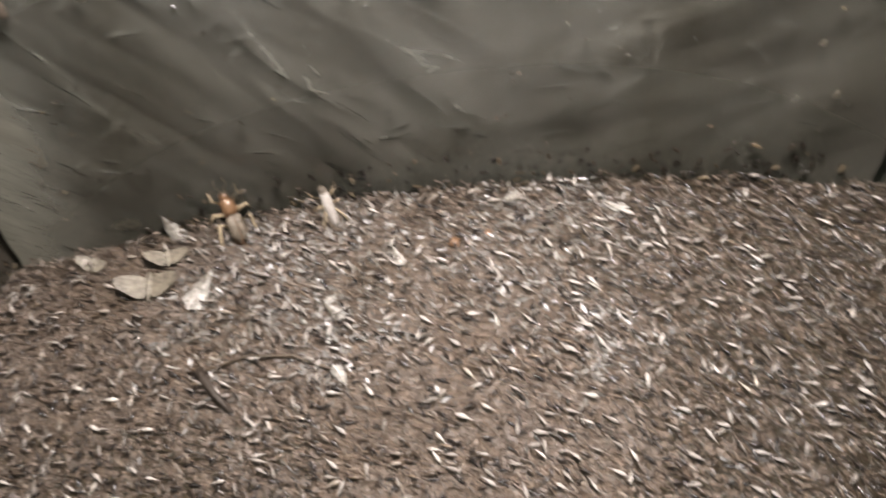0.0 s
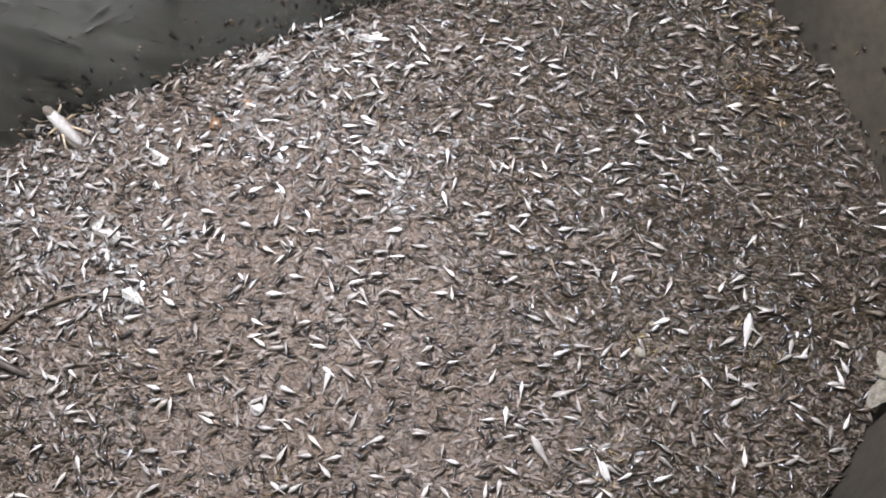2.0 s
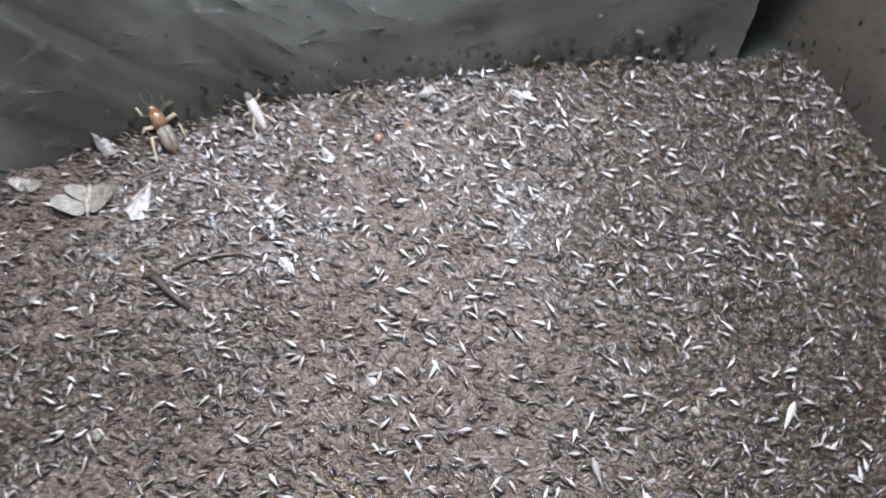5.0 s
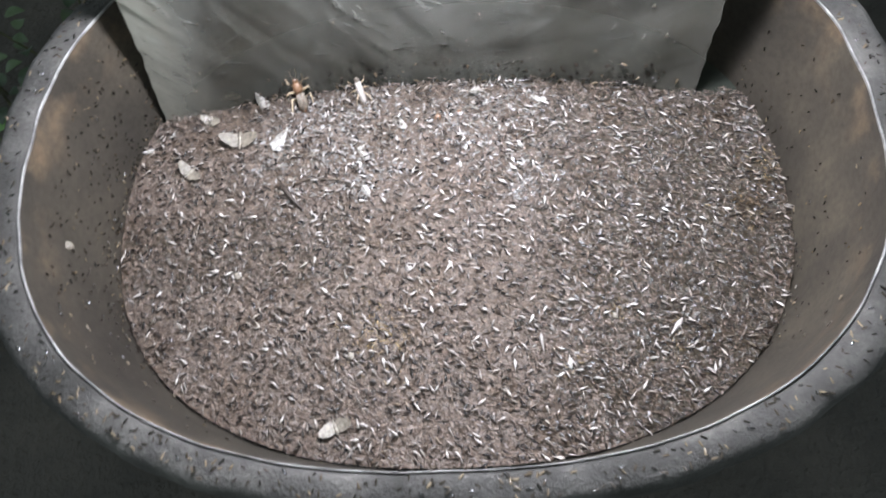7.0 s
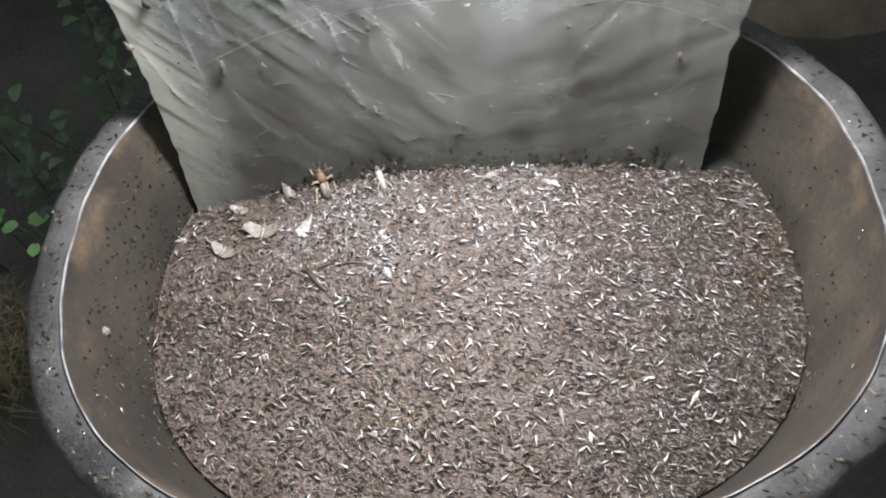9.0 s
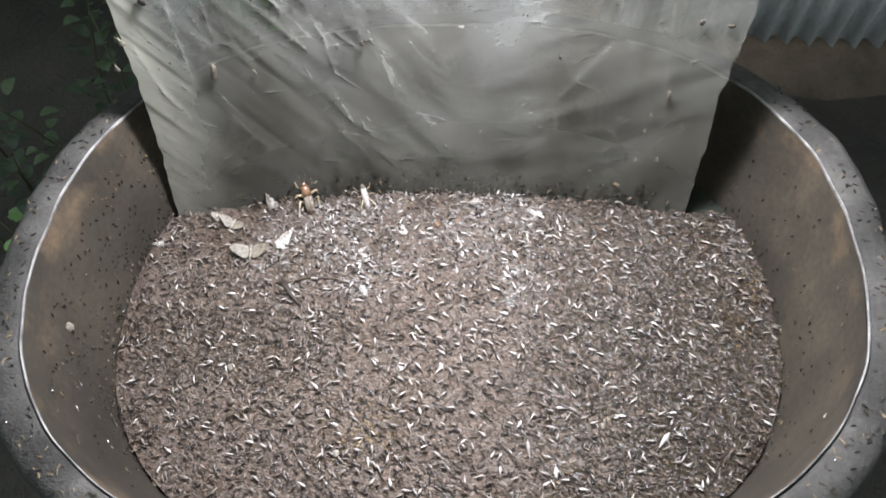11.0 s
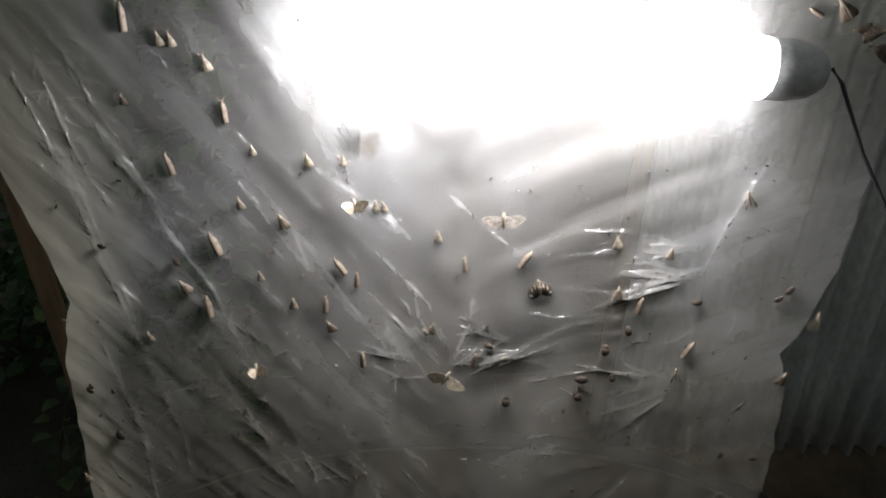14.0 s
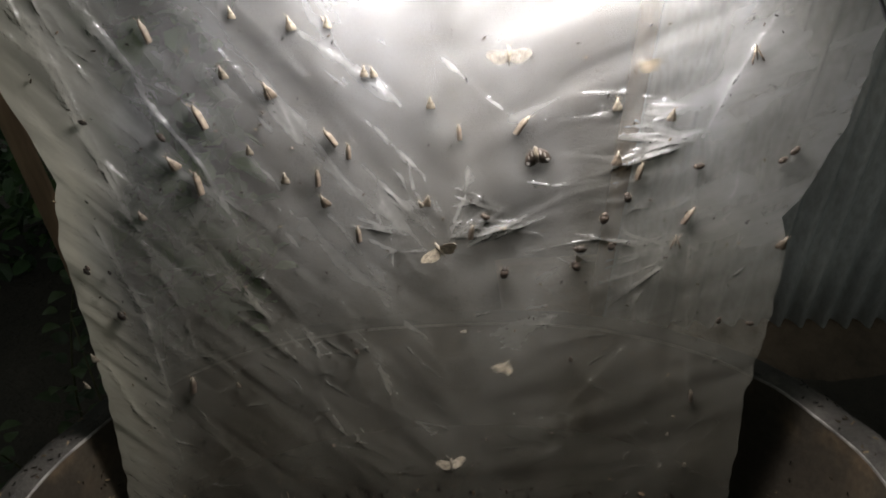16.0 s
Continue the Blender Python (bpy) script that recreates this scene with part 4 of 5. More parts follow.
def loose_wing(m, s, label, outline=((0.0, 0.52), (0.1, 0.34), (0.26, 0.0), (0.36, -0.34), (0.24, -0.42), (0.14, -0.52), (0.02, -0.44), (-0.12, -0.4), (-0.13, 0.0), (-0.06, 0.3))):
    """A shed wing with its veins."""
    t = thing("loose_wing", m, label, "wing")
    bm = bmesh.new()
    blade(bm, [(x * s, y * s) for x, y in outline], 0.012 * s, lambda x, y: 0.35 * (x * x + y * y) / s + 0.05 * s * math.sin(x * 14 / s))
    w = part("membrane", bm, WHITE, t)
    for k in (-0.6, 0.1, 0.7):
        bm = bmesh.new()
        tube(bm, [(0, 0.42 * s, 0.12 * s), (k * 0.12 * s, 0.0, 0.02 * s), (k * 0.3 * s, -0.38 * s, 0.1 * s)], 0.012 * s, 5)
        part("vein", bm, CREAM, w)


def drowned_moth(m, s, label, material=None):
    t = thing("drowned_moth", m, label, "moth")
    bm = bmesh.new()
    spindle(bm, [(-0.4 * s, 0.03 * s, 0.03 * s, 0), (0, 0.09 * s, 0.08 * s, 0), (0.3 * s, 0.1 * s, 0.09 * s, 0), (0.45 * s, 0.04 * s, 0.04 * s, 0)])
    part("body", bm, CREAM, t)
    for side in (-1, 1):
        bm = bmesh.new()
        blade(bm, [(side * x * s, y * s) for x, y in ((0.02, 0.26), (0.2, 0.34), (0.42, 0.38), (0.66, 0.34), (0.8, 0.22), (0.82, 0.08), (0.72, -0.06), (0.56, -0.16), (0.4, -0.26), (0.24, -0.32), (0.1, -0.28), (0.02, -0.1))], 0.014 * s, lambda x, y: 0.12 * abs(x) + 0.4 * x * x / s * (0.4 if side > 0 else 1))
        part("wing", bm, material or CREAM, t, smooth=False)
    return t


def crumb(m, s, label, material, name="debris_crumb"):
    """A lump of scum or a pellet."""
    bm = bmesh.new()
    bmesh.ops.create_icosphere(bm, subdivisions=2, radius=s)
    for v in bm.verts:
        v.co *= 1 + 0.35 * noise.noise(v.co * (1.3 / s) + Vector(m.translation) * 50)
        v.co.z *= 0.6
    ob = new(name, mesh_of(name, bm, material))
    ob.matrix_basis = m
    tagged(ob, label, "debris")


loose_wing(pose(-0.058, 0.121, 0.006, 8, 0, 15), 0.019, "translucent white wing lying on the floating insects")
loose_wing(pose(0.126, 0.145, 0.007, 12, 10, 70), 0.022, "crumpled white wing at the edge of the plastic")
loose_wing(pose(-0.103, 0.022, 0.007, -10, 14, 200), 0.019, "pale ribbed wing at the end of a twig")
loose_wing(pose(0.042, 0.163, 0.009, 25, 0, 120), 0.021, "pale folded wing leaning on the plastic")
loose_wing(pose(-0.110, 0.076, 0.006, 14, -8, 40), 0.02, "crumpled pale wing among the floating insects")
loose_wing(pose(-0.112, 0.09, 0.006, -8, 8, 300), 0.014, "small pale wing among the floating insects")
loose_wing(pose(-0.222, 0.11, 0.009, 10, 24, -38), 0.036, "large grey wing standing among the floating insects")
loose_wing(pose(-0.25, 0.168, 0.014, 58, 0, 30), 0.03, "large white wing upright against the plastic")
loose_wing(pose(-0.400, 0.103, 0.006, 10, 0, 100), 0.016, "pale wing at the waterline")
loose_wing(pose(-0.369, 0.127, 0.006, 5, 10, 150), 0.011, "small cream wing at the waterline")
drowned_moth(pose(-0.318, 0.145, 0.007, 16, 0, -20), 0.017, "drowned cream moth with spread wings")
drowned_moth(pose(-0.288, 0.178, 0.014, 52, 0, 0), 0.014, "cream moth clinging to the wet plastic")
CRAWLER = drowned_moth(pose(-0.278, 0.107, 0.007, 4, 0, -3), 0.031, "pale moth crawling flat over the floating insects")
STROLLER = drowned_moth(pose(-0.34, 0.07, 0.006, 0, 8, -40), 0.022, "cream moth crawling among the floating insects")
drowned_moth(pose(-0.14, -0.275, 0.006, 0, 0, 200), 0.024, "drowned cream moth near the rim", CREAM)
crumb(pose(-0.009, 0.13, 0.004), 0.005, "orange-brown crumb of floating debris", CRICKET)
crumb(pose(0.02, 0.135, 0.004), 0.0035, "orange-brown crumb of floating debris", CRICKET)
crumb(pose(-0.053, -0.088, 0.004), 0.0045, "pale crumb of floating debris", PALE)
crumb(pose(-0.123, -0.194, 0.004), 0.005, "pale clot of floating debris", CREAM)
crumb(pose(-0.266, -0.084, 0.004), 0.005, "pale clot of floating debris", CREAM)
crumb(pose(0.188, -0.163, 0.004), 0.004, "yellow-green crumb of floating debris", CREAM)
crumb(pose(-0.435, -0.07, 0.09, 0, 70, 0), 0.006, "cream pellet stuck to the tub wall", CREAM, "pellet")


def twig():
    t = thing("twig", pose(0, 0, 0.0042), "thin dark forked twig floating among the insects", "twig")
    bm = bmesh.new()
    tube(bm, [(-0.216, 0.036, 0), (-0.18, 0.046, 0.002), (-0.142, 0.043, 0.001), (-0.106, 0.026, 0)], 0.0016, 7, 0.0012)
    part("stem", bm, TWIG, t)
    bm = bmesh.new()
    tube(bm, [(-0.216, 0.038, 0.001), (-0.21, 0.03, 0.003), (-0.2, 0.016, 0.003), (-0.187, 0.002, 0.001)], 0.0044, 8, 0.002)
    part("fork", bm, DARK, t, "thick dark broken end")


twig()


# ---- floating insects ----
EDGE_X = np.linspace(-0.45, 0.45, 181)
EDGE_Y = np.array([sheet_y(x, 0.0) - 0.001 for x in EDGE_X])


def far_edge(x):
    return float(np.interp(x, EDGE_X, EDGE_Y))


def hopper(sides=6):
    """A floating planthopper: pointed tail, folded wings, broad head; length 1 along y."""
    rows = [(-0.66, 0.006, 0.006), (-0.42, 0.03, 0.03), (-0.2, 0.075, 0.075), (0.02, 0.125, 0.12), (0.16, 0.14, 0.13), (0.28, 0.115, 0.11), (0.36, 0.07, 0.07), (0.42, 0.055, 0.05), (0.47, 0.015, 0.015)]
    return [[(rx * math.cos(2 * math.pi * (k + 0.5) / sides), y, rz * math.sin(2 * math.pi * (k + 0.5) / sides)) for k in range(sides)] for y, rx, rz in rows]


def template(loops):
    verts = np.array([p for loop in loops for p in loop])
    n, faces = len(loops[0]), []
    for r in range(len(loops) - 1):
        for k in range(n):
            j = (k + 1) % n
            faces.append((r * n + k, r * n + j, (r + 1) * n + j, (r + 1) * n + k))
    return verts, np.array(faces)


def strewn(name, material, label, shape, count, rng, size, wide, height, tilt, keep=None, under=None):
    """One mesh of many small pieces scattered over the water; under: dark skin that paints shade on their lower sides.
    """
    verts, faces = shape
    spots = []
    while len(spots) < count:
        x, y = rng.uniform(-0.42, 0.42), rng.uniform(-0.335, 0.2)
        if inside(x, y) < 0.419 and y < far_edge(x) and (keep is None or keep(x, y, rng)):
            spots.append((x, y))
    spots = np.array(spots)
    s = rng.uniform(*size, count)[:, None]
    w = rng.uniform(*wide, count)
    a = radians(55) + rng.normal(0, 0.85, count) + math.pi * rng.integers(0, 2, count)
    b, c = rng.normal(0, tilt, count), rng.uniform(-0.9, 0.9, count)
    v = verts[None] * np.stack([w, np.ones(count), w], -1)[:, None] * s[:, None]
    cc, sc = np.cos(c)[:, None], np.sin(c)[:, None]
    x, y, z = v[..., 0] * cc + v[..., 2] * sc, v[..., 1], -v[..., 0] * sc + v[..., 2] * cc
    cb, sb = np.cos(b)[:, None], np.sin(b)[:, None]
    y, z = y * cb - z * sb, y * sb + z * cb
    ca, sa = np.cos(a)[:, None], np.sin(a)[:, None]
    h = rng.uniform(*height, count)
    # the pile rises unevenly where it meets the plastic
    gap = np.interp(spots[:, 0], EDGE_X, EDGE_Y) - spots[:, 1]
    h = (h + 0.011 * rng.random(count) * np.exp(-gap / 0.014) * (1 + 0.8 * np.sin(spots[:, 0] * 37) * np.sin(spots[:, 0] * 91)))[:, None]
    pts = np.stack([x * ca - y * sa + spots[:, :1], x * sa + y * ca + spots[:, 1:], z + h], -1)
    k = len(verts)
    fs = (faces[None] + (np.arange(count) * k)[:, None, None]).reshape(-1, faces.shape[1])
    me = bpy.data.meshes.new(name)
    me.from_pydata(pts.reshape(-1, 3).tolist(), [], fs.tolist())
    me.materials.append(material)
    # lower faces take the dark skin as painted shade
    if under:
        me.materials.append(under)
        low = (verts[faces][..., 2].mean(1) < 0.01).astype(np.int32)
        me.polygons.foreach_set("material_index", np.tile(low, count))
    me.polygons.foreach_set("use_smooth", np.ones(len(fs), bool))
    ob = new(name, me)
    return tagged(ob, label, "insects", kind="stuff")


rng = np.random.default_rng(7)
SPINDLE = template(hopper(6))
LOW = template([[(rx * math.cos(k * math.pi / 2), y, rz * math.sin(k * math.pi / 2)) for k in range(4)] for y, rx, rz in ((-0.5, 0.02, 0.02), (-0.1, 0.11, 0.08), (0.25, 0.13, 0.09), (0.46, 0.04, 0.04))])
WING = (np.array([(0, -0.5, 0.02), (0.13, -0.2, 0), (0.15, 0.15, 0.02), (0.0, 0.5, 0), (-0.1, 0.15, -0.03), (-0.12, -0.2, -0.02)]), np.array([(0, 1, 2, 3), (0, 3, 4, 5)]))
strewn("drowned_insects", MAT_BODY, "dense carpet of small drowned grey-brown insects on the water", LOW, 22000, rng, (0.005, 0.0085), (0.55, 0.95), (0.0, 0.0032), 0.17)
strewn("shed_wings", MAT_WING, "thick layer of small wet grey wings on the water", WING, 76000, rng, (0.0036, 0.009), (0.35, 1.2), (0.001, 0.0038), 0.12)
strewn("dark_drowned_insects", MAT_DARK, "scattered dark back-up insects on the floating carpet", SPINDLE, 2200, rng, (0.0075, 0.011), (0.9, 1.25), (0.003, 0.005), 0.12)
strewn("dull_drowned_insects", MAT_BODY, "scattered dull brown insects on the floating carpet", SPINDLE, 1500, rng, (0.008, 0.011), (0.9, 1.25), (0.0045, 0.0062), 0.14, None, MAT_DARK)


def sparser(x, y, r):
    """Keeps fewer in the middle, where the insects lie one by one."""
    return r.random() < (0.3 if -0.14 < x < 0.3 and -0.24 < y < 0.15 else 1.0)


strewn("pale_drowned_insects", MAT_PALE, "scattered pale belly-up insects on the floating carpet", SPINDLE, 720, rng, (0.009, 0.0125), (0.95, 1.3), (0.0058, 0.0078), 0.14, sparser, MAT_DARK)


def clump(*spots):
    """Keeps what falls near one of the spots (x, y, spread)."""
    def keep(x, y, r):
        return any(r.random() < math.exp(-((x - a) ** 2 + (y - b) ** 2) / (w * w)) for a, b, w in spots)
    return keep


strewn("white_wing_drift", MAT_WHITE, "pale drifts of shed white wings on the floating carpet", WING, 2100, rng, (0.004, 0.009), (0.7, 1.5), (0.003, 0.005), 0.16, clump((-0.106, 0.06, 0.018), (-0.1, 0.03, 0.014), (-0.16, 0.15, 0.04), (-0.1, 0.17, 0.03), (0.1, 0.165, 0.03), (-0.1, 0.11, 0.06), (0.07, 0.11, 0.06), (0.04, 0.15, 0.05), (-0.2, 0.08, 0.05), (0.09, 0.03, 0.03), (-0.12, 0.06, 0.03)))
def brown_falloff(x, y, r):
    """Keeps more the farther from the lit middle, painting the lamp's falloff towards the fence."""
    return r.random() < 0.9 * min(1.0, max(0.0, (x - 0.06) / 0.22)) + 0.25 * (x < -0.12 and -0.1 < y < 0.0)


strewn("brown_wet_wings", MAT_OLIVE, "brown wings that darken the carpet towards the fence for the lamp's falloff", WING, 20000, rng, (0.004, 0.008), (0.5, 1.1), (0.0028, 0.0046), 0.16, brown_falloff)
strewn("yellow_straw", MAT_STRAW, "small tufts of yellow-brown straw and legs on the carpet", WING, 420, rng, (0.004, 0.012), (0.2, 0.4), (0.003, 0.0046), 0.2, clump((0.37, -0.04, 0.018), (0.258, -0.2, 0.015), (0.13, -0.22, 0.012), (0.19, -0.16, 0.014), (-0.09, -0.17, 0.03), (0.4, 0.02, 0.02)))


def loops_mesh(name, loops, material):
    bm = bmesh.new()
    rings(bm, loops)
    return mesh_of(name, bm, material)


def single_insects():
    """The insects that lie uppermost, one by one."""
    shapes = []
    for w in (0.95, 1.1, 1.25):
        me = loops_mesh("floating_insect", [[(x * w, y, z * w) for x, y, z in loop] for loop in hopper(8)], PALE)
        # shade below each insect is put into the colour of its lower faces
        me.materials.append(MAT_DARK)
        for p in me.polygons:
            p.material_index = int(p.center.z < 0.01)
        shapes.append(me)
    made = 0
    while made < 300:
        x, y = rng.uniform(-0.14, 0.3), rng.uniform(-0.24, 0.15)
        if inside(x, y) > 0.4:
            continue
        s = rng.uniform(0.009, 0.0125)
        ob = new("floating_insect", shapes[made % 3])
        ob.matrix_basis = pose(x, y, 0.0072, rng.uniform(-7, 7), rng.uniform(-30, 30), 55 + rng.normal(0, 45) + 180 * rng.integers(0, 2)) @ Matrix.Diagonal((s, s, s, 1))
        tagged(ob, "small pale spindle-shaped insect floating belly up", "insect", "insects floating on top")
        made += 1
    for x, y, turn, s in ((0.256, -0.181, -40, 0.026), (0.1, -0.19, 4, 0.023), (-0.004, -0.09, -40, 0.016), (0.33, -0.006, 85, 0.016), (0.129, -0.216, 175, 0.017), (0.13, -0.165, 80, 0.017)):
        ob = new("floating_insect", shapes[0])
        ob.matrix_basis = pose(x, y, 0.006, 4, 0, turn) @ Matrix.Diagonal((s, s, s, 1))
        tagged(ob, "larger cream slender insect floating on top", "insect", "insects floating on top")


single_insects()


def droplets():
    """Beads of water and bubbles that glint between the insects."""
    ball = np.array([(1, 0, 0), (0, 1, 0), (-1, 0, 0), (0, -1, 0), (0, 0, 1), (0, 0, -1)], float)
    skin = [(0, 1, 4), (1, 2, 4), (2, 3, 4), (3, 0, 4), (1, 0, 5), (2, 1, 5), (3, 2, 5), (0, 3, 5)]
    pts, fs = [], []
    while len(fs) < 8 * 5000:
        x, y = rng.uniform(-0.42, 0.42), rng.uniform(-0.335, 0.2)
        if inside(x, y) > 0.418 or y > far_edge(x):
            continue
        base = len(pts)
        pts += (ball * rng.uniform(0.0004, 0.0009) + (x, y, rng.uniform(0.0035, 0.006))).tolist()
        fs += [tuple(i + base for i in f) for f in skin]
    me = bpy.data.meshes.new("droplets")
    me.from_pydata(pts, [], fs)
    me.materials.append(BEAD)
    me.polygons.foreach_set("use_smooth", np.ones(len(fs), bool))
    tagged(new("droplets", me), "tiny glinting water beads between the floating insects", "droplets", kind="stuff")


BEAD = surface("wet_bead", [(0.3, (0.05, 0.045, 0.04)), (0.7, (0.2, 0.19, 0.18))], 60, 0.12, spec=0.8)
droplets()


def bug_shape():
    """A small dark bug with six legs grown out of its body, head along y, length 1."""
    n, rows = 6, [(-0.5, 0.03, 0.03), (-0.2, 0.15, 0.12), (0.12, 0.17, 0.13), (0.34, 0.13, 0.11), (0.46, 0.05, 0.05)]
    verts = [(rx * math.cos(2 * math.pi * k / n), y, 0.17 + rz * math.sin(2 * math.pi * k / n)) for y, rx, rz in rows for k in range(n)]
    faces = [(r * n + k, r * n + (k + 1) % n, (r + 1) * n + (k + 1) % n, (r + 1) * n + k) for r in range(4) for k in range(n)]
    for side, k in ((1, 0), (-1, 3)):
        for row, y, ahead in ((3, 0.3, 0.22), (2, 0.1, 0.0), (1, -0.15, -0.3)):
            knee, foot = len(verts), len(verts) + 2
            verts += [(side * 0.3, y + ahead * 0.5 + 0.02, 0.24), (side * 0.3, y + ahead * 0.5 - 0.02, 0.22), (side * 0.44, y + ahead, 0.0)]
            root = row * n + k
            low = row * n + (5 if k == 0 else 4)
            faces += [(root, low, knee + 1, knee), (knee, knee + 1, foot)]
    return verts, faces


def bug_mesh():
    verts, faces = bug_shape()
    me = bpy.data.meshes.new("bug")
    me.from_pydata(verts, [], faces)
    me.materials.append(BUGSKIN)
    return me


BUGSKIN = chitin("dark_bug_skin", [(0.0, (0.01, 0.008, 0.006)), (0.7, (0.04, 0.031, 0.022)), (1.0, (0.22, 0.17, 0.11))], 0.2)
BUGSKINS = chitin("dark_bug_skins", [(0.0, (0.01, 0.008, 0.006)), (0.7, (0.04, 0.031, 0.022)), (1.0, (0.22, 0.17, 0.11))], 0.2, True)
BUG = bug_mesh()


def wall_point(r, z, a):
    x, y = oval(r, a)
    return Vector((x, y, z))


def wall_spot():
    """A random pose on the inner wall, mostly on its lit sides and near the water."""
    a = rng.uniform(0, 2 * math.pi)
    if math.sin(a) > 0.45 or math.sin(a) < -0.6:
        a = math.pi + rng.normal(0, 0.4)
    z = 0.004 + 0.13 * rng.random() ** 1.9
    r = float(np.interp(z, [0.01, 0.06, 0.11, 0.15], [0.424, 0.434, 0.443, 0.448]))
    p = wall_point(r, z, a)
    along = (wall_point(r, z, a + 0.01) - p).normalized()
    n = Vector((0, 0, 1)).cross(along)
    if n.dot(p) > 0:
        n = -n
    n = (n + Vector((0, 0, 0.15))).normalized()
    up = (Vector((0, 0, 1)) - n * n.z).normalized()
    m = Matrix((up.cross(n), up, n)).transposed().to_4x4()
    s = rng.uniform(0.0036, 0.0066)
    return Matrix.Translation(p + 0.0012 * n) @ m @ pose(0, 0, 0, 0, 0, rng.normal(0, 50)) @ Matrix.Diagonal((s, s, s, 1))


def rim_spot():
    a = rng.uniform(0, 2 * math.pi)
    if math.sin(a) > 0.55:
        a = -math.pi / 2 + rng.normal(0, 0.9)
    x, y = oval(rng.uniform(0.455, 0.484), a)
    s = rng.uniform(0.004, 0.007)
    return pose(x, y, 0.1715, rng.uniform(-8, 8), rng.uniform(-20, 20), rng.uniform(0, 360)) @ Matrix.Diagonal((s, s * 1.15, s * 0.8, 1))


def foot_spot():
    s = rng.uniform(0.005, 0.01)
    return onto_sheet(rng.uniform(-0.27, 0.31), 0.004 + 0.045 * rng.random() ** 2.4, rng.normal(0, 35), 0.001) @ Matrix.Diagonal((s, s, s, 1))


def gnat_spot():
    s = rng.uniform(0.0022, 0.005)
    return onto_sheet(rng.uniform(-0.33, 0.31), rng.uniform(0.03, 0.62), rng.uniform(0, 360), 0.0008) @ Matrix.Diagonal((s, s, s, 1))


SPOTS = (
    (wall_spot, 150, 420, "small dark bug climbing the stained tub wall", "bugs on the tub wall"),
    (rim_spot, 110, 330, "small dark bug lying on the concrete rim", "bugs on the tub rim"),
    (foot_spot, 90, 150, "small dark bug at the foot of the wet plastic", "bugs at the waterline"),
    (gnat_spot, 50, 170, "tiny dark gnat stuck on the cloudy plastic", "gnats on the plastic"),
)


def crawling_bugs():
    verts, faces = bug_shape()
    pts, fs = [], []
    for spot, single, more, label, group in SPOTS:
        for k in range(single):
            ob = new("bug", BUG)
            ob.matrix_basis = spot()
            tagged(ob, label, "insect", group)
        for k in range(more):
            m = spot()
            base = len(pts)
            pts += [tuple(m @ Vector(v)) for v in verts]
            fs += [tuple(i + base for i in f) for f in faces]
    me = bpy.data.meshes.new("crawling_bugs")
    me.from_pydata(pts, [], fs)
    me.materials.append(BUGSKINS)
    tagged(new("crawling_bugs", me), "countless tiny dark bugs on tub and plastic", "insects", kind="stuff")


crawling_bugs()


def flecks():
    """Shed scales and droppings that glint on the plastic."""
    pts, fs = [], []
    for k in range(190):
        x, z = rng.uniform(-0.34, 0.32), 0.02 + 0.62 * rng.random() ** 1.3
        m = onto_sheet(x, z, rng.uniform(0, 360), 0.0006)
        s = 0.0006 + 0.0014 * rng.random() ** 3
        base = len(pts)
        pts += [tuple(m @ Vector(v)) for v in ((-s, -s * 0.4, 0), (s * 0.8, -s * 0.5, 0), (s, s * 0.3, 0), (-s * 0.7, s * 0.5, 0), (0, 0, s * 0.7))]
        fs += [(base, base + 1, base + 4), (base + 1, base + 2, base + 4), (base + 2, base + 3, base + 4), (base + 3, base, base + 4)]
    me = bpy.data.meshes.new("flecks")
    me.from_pydata(pts, [], fs)
    me.materials.append(MAT_BODY)
    tagged(new("flecks", me), "tiny pale scales and droppings on the plastic", "flecks", kind="stuff")


flecks()


# ---- plants ----
def leaf_mesh(name, length, width, material, lobes=0.0):
    bm = bmesh.new()
    rows = []
    for k in range(7):
        u = k / 6
        w = width * (math.sin(math.pi * min(1, u * 0.93 + 0.07)) ** 0.8) * (1 + lobes * math.sin(u * 17))
        z = 0.22 * length * math.sin(u * 2.2) - 0.3 * length * u * u
        rows.append([(-w, u * length, z + 0.14 * w), (0, u * length, z - 0.1 * w), (w, u * length, z + 0.14 * w)])
    rings(bm, rows, False, False)
    return mesh_of(name, bm, material)


LEAF_SHAPES = [leaf_mesh("leaf", 0.04, 0.013, LEAF), leaf_mesh("leaf", 0.034, 0.015, LEAF, 0.08), leaf_mesh("leaf", 0.028, 0.01, LEAF)]


